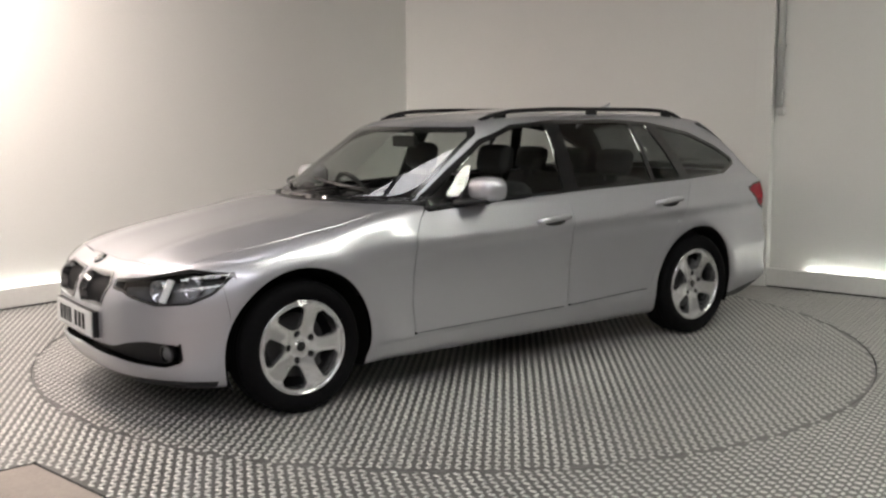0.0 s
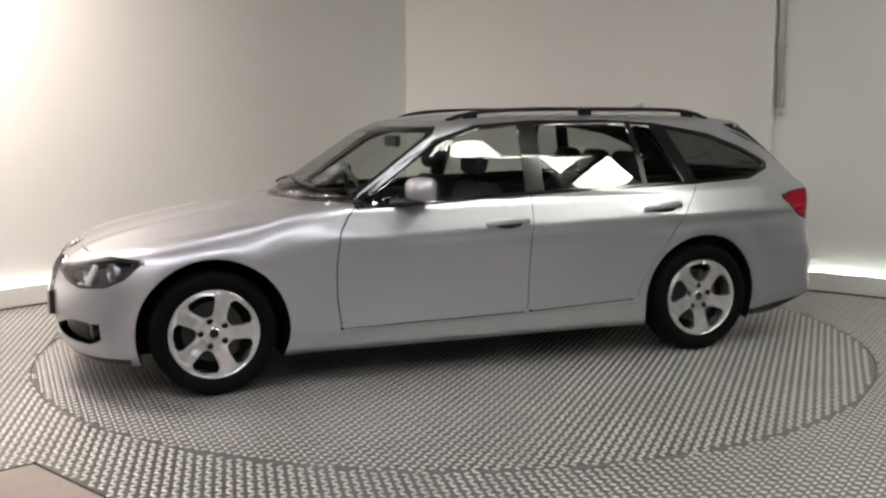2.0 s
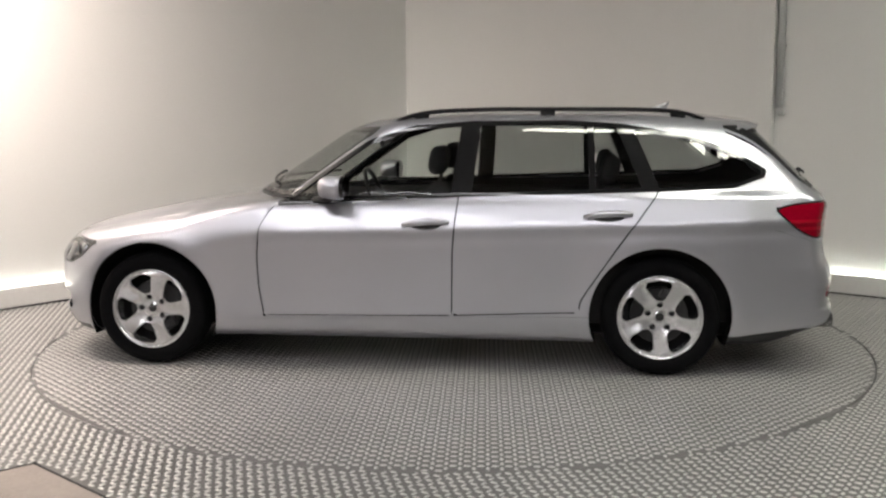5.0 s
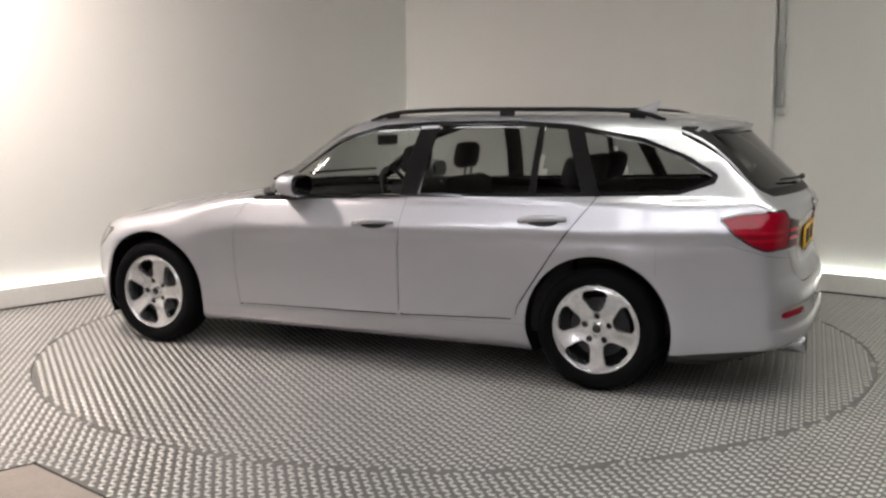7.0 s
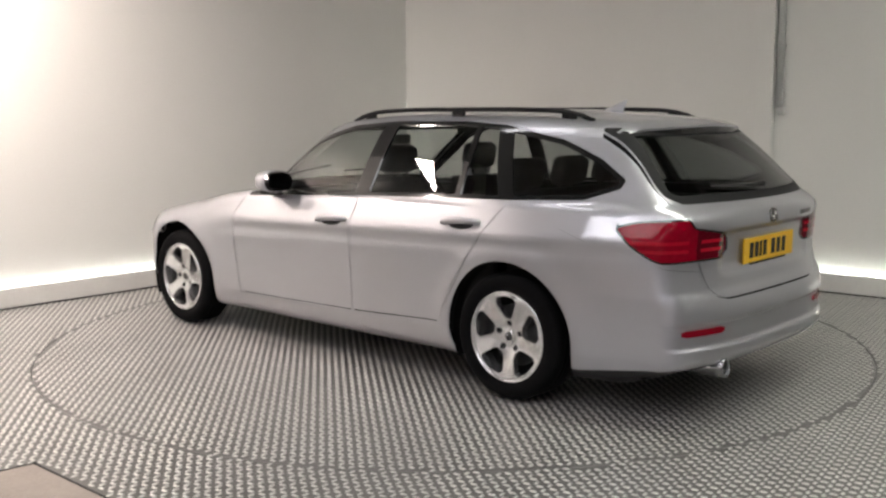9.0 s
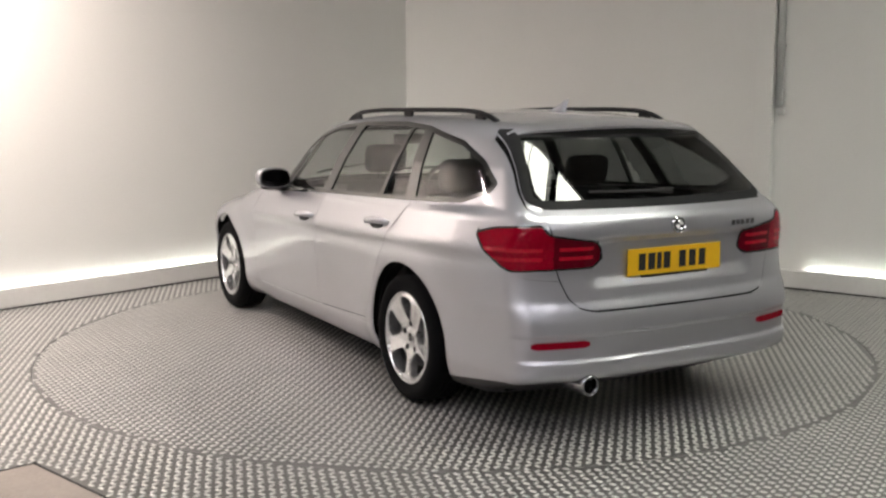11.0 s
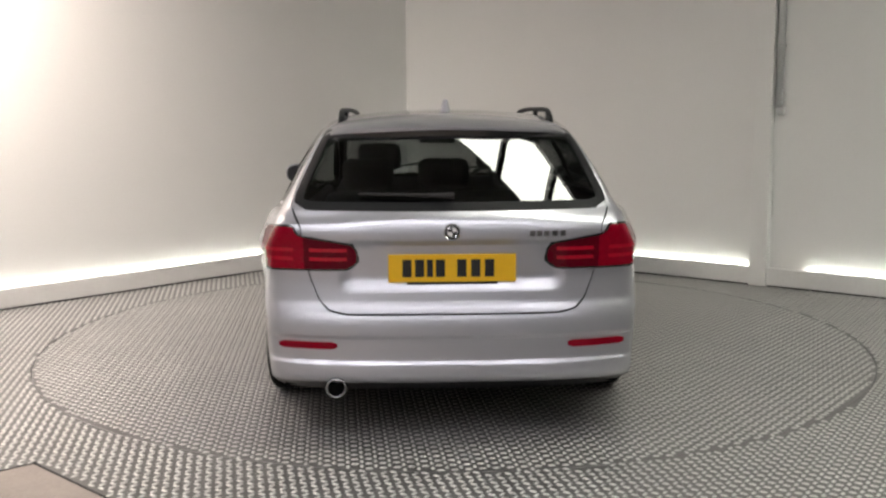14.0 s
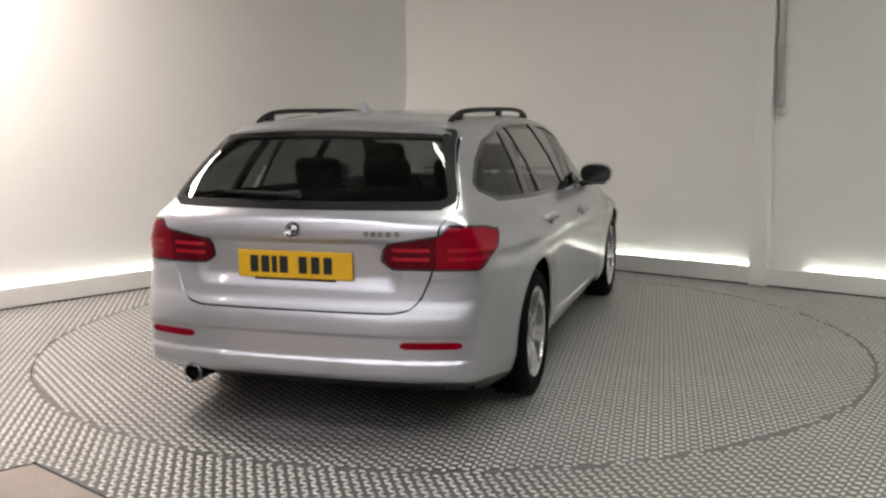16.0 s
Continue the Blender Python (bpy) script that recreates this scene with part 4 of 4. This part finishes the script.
# reflectors, exhaust, fog lamps
for side in (1, -1):
    bm = bmesh.new()
    rings = []
    for k in range(13):
        y = side * (0.485 + 0.25 * k / 12)
        p, nn = on_skin(None, y, 0.430, -1)
        h = 0.015 if 0 < k < 12 else 0.008
        rings.append([p + nn * d + Vector((0, 0, z)) for d, z in ((-0.01, -h), (0.005, -h), (0.006, h), (-0.01, h))])
    part("reflector", loft(bm, rings), "red", rear_bumper, "thin red reflector")
    p, nn = on_skin(None, side * 0.675, 0.328, 1)
    fr = skin_frame(p - nn * 0.035, (nn + Vector((1, 0, 0))).normalized())
    fog = part("fog_lamp", disc_bm(fr, 0.032, 0.010, dome=0.006), "lamp_shade", front_bumper, "round silvery front fog lamp", smooth=True)
    bm = bmesh.new()
    spin(bm, [(0.031, 0.0), (0.033, 0.016), (0.042, 0.014), (0.046, -0.02)], 28, fr @ Matrix.Rotation(radians(90), 4, "X"))
    part("bezel", bm, "gloss", fog, "black bezel")
bm = bmesh.new()
spin(bm, [(0.034, 0.14), (0.034, 0.0), (0.038, -0.008), (0.044, -0.004), (0.046, 0.02), (0.046, 0.16)], 32, Matrix.Translation((-2.366, 0.492, 0.252)) @ Matrix.Rotation(radians(-90), 4, "Z"))
bmesh.ops.recalc_face_normals(bm, faces=bm.faces)
ex = part("tailpipe", bm, "dark_chrome", car, "round dark steel tailpipe", smooth=True)
bm = bmesh.new()
spin(bm, [(0.001, 0.03), (0.0335, 0.03)], 24, Matrix.Translation((-2.366, 0.492, 0.252)) @ Matrix.Rotation(radians(-90), 4, "Z"))
part("pipe_bore", bm, "under", ex, "black disc inside the pipe")

# headlamp insides
for side in (1, -1):
    for x, y, z, r in ((1.985, 0.60, 0.605, 0.046), (1.875, 0.705, 0.625, 0.044)):
        fr = Matrix.Translation((x, side * y, z)) @ pose(0, 0, 0, 0, 0, side * 24)
        bm = bmesh.new()
        spin(bm, [(0.001, -0.05), (r * 0.5, -0.042), (r * 0.85, -0.02), (r, 0.0), (r * 1.12, 0.002), (r * 1.15, -0.03)], 28, fr @ Matrix.Rotation(radians(-90), 4, "Z"))
        bmesh.ops.recalc_face_normals(bm, faces=bm.faces)
        part("lamp_reflector", bm, "lamp_inner", car, "silvery headlamp reflector", smooth=True)
    p, nn = on_skin(None, side * 0.665, 0.62, 1)
    bm = box_bm(-0.016, 0.016, -0.055, 0.055, -0.03, -0.012, bevel=0.004)
    bmesh.ops.transform(bm, matrix=skin_frame(p, nn) @ pose(0, 0, 0, 0, 0, side * -14), verts=bm.verts)
    part("light_bar", bm, "white", car, "white bar inside the headlamp")

# wipers and scuttle
bm = bmesh.new()
rings = []
for k in range(25):
    y = -0.72 + 1.44 * k / 24
    x = 0.70 + 0.255 * (1 - (y / 0.66) ** 2)
    p, _ = on_skin(x, y, None, 1)
    rings.append([(x - 0.05, y, p.z + 0.012), (x + 0.012, y, p.z + 0.005), (x + 0.016, y, p.z - 0.02), (x - 0.05, y, p.z - 0.02)])
part("scuttle", loft(bm, rings), "black", car, "black scuttle below the windscreen")
for ya, yb, zb in ((-0.15, -0.60, 1.0), (0.42, 0.02, 1.03)):
    line = []
    for k in range(9):
        t = k / 8
        p, nn = on_skin(None, ya + (yb - ya) * t, 0.985 + (zb - 0.985) * t, 1)
        line.append(p + nn * 0.018)
    part("wiper", tube(bmesh.new(), line, 0.009, 6), "black", car, "black windscreen wiper")
line = []
for k in range(8):
    p, nn = on_skin(None, -0.01 + 0.40 * k / 7, 1.032 + 0.002 * k, -1)
    line.append(p + nn * (0.028 - 0.012 * k / 7))
part("rear_wiper", tube(bmesh.new(), line, [0.016, 0.010, 0.007, 0.007, 0.006, 0.006, 0.006, 0.005], 8), "gap", tailgate, "black rear wiper")

# ---- cabin ----
part("cabin_floor", box_bm(-2.1, 0.95, -0.74, 0.74, 0.20, 0.26), "under", car, "dark cabin floor")
for side in (1, -1):
    part("door_lining", box_bm(-1.25, 0.7, side * 0.76 - 0.025, side * 0.76 + 0.025, 0.26, 0.90, bevel=0.02), "trim", car, "dark door lining")
    part("load_bay_lining", box_bm(-2.15, -1.25, side * 0.64 - 0.05, side * 0.64 + 0.05, 0.26, 0.93, bevel=0.02), "trim", car, "dark load bay lining")
bm = box_bm(0.42, 0.98, -0.72, 0.72, 0.55, 0.90, bevel=0.06)
part("dashboard", bm, "trim", car, "dark dashboard", smooth=True)
part("load_cover", box_bm(-2.05, -1.30, -0.62, 0.62, 0.83, 0.85, bevel=0.006), "under", car, "dark load bay cover")


def seat(x, y, width, tilt):
    s = new("seat")
    s.parent = car
    s.matrix_basis = pose(x, y, 0.26)
    s["label"] = "dark cloth car seat"
    part("cushion", box_bm(-0.10, 0.42, -width / 2, width / 2, 0.02, 0.24, bevel=0.06), "cloth", s, smooth=True)
    bm = box_bm(-0.08, 0.08, -width / 2, width / 2, 0.12, 0.76, bevel=0.06)
    bmesh.ops.transform(bm, matrix=pose(-0.04, 0, 0, 0, -tilt, 0), verts=bm.verts)
    part("backrest", bm, "cloth", s, smooth=True)
    return s


def headrest(s, y, tilt, up=0.0):
    bm = box_bm(-0.05, 0.05, y - 0.135, y + 0.135, 0.80 + up, 0.97 + up, bevel=0.045)
    bmesh.ops.transform(bm, matrix=pose(-0.02, 0, 0, 0, -tilt * 0.8, 0), verts=bm.verts)
    h = part("headrest", bm, "cloth", s, smooth=True)
    bm = bmesh.new()
    for d in (-0.05, 0.05):
        tube(bm, [(-0.19, y + d, 0.70), (-0.21, y + d, 0.84 + up)], 0.007, 6)
    part("headrest_post", bm, "black", s)


for y in (-0.37, 0.37):
    headrest(seat(0.02, y, 0.52, 14), 0, 14)
rear_seat = seat(-0.92, 0, 1.26, 18)
for y in (-0.40, 0.0, 0.40):
    headrest(rear_seat, y, 18, -0.04)
fr = Matrix.Translation((0.34, -0.37, 0.86)) @ pose(0, 0, 0, 0, 0, -90) @ pose(0, 0, 0, -22, 0, 0)
bm = bmesh.new()
ring = [(0.185 + 0.015 * math.cos(a), 0.015 * math.sin(a)) for a in np.linspace(0, math.tau, 9)]
spin(bm, ring, 40, fr)
wheel_ = part("steering_wheel", bm, "black", car, "black steering wheel", smooth=True)
bm = box_bm(-0.18, 0.18, -0.015, 0.02, -0.03, 0.03, bevel=0.01)
box(bm, -0.07, 0.07, -0.02, 0.035, -0.07, 0.06, bevel=0.015)
bmesh.ops.transform(bm, matrix=fr, verts=bm.verts)
part("wheel_boss", bm, "black", wheel_)
part("interior_mirror", box_bm(0.20, 0.23, -0.12, 0.12, 1.20, 1.265, bevel=0.012), "black", car, "black interior mirror")


def heading(t):
    """The platform's heading in degrees."""
    return 216.75 - 8.6357 * t - 0.0214 * t * t


def motions():
    turn = [(k * 0.5, heading(k * 0.5)) for k in range(33)]
    rows = [(t, Matrix.Translation(HUB) @ pose(0, 0, 0, 0, 0, a)) for t, a in turn]
    walk(turntable, rows)
    walk(car, [(t, m @ pose(0.191, 0.079, 0.0035)) for t, m in rows])


motions()
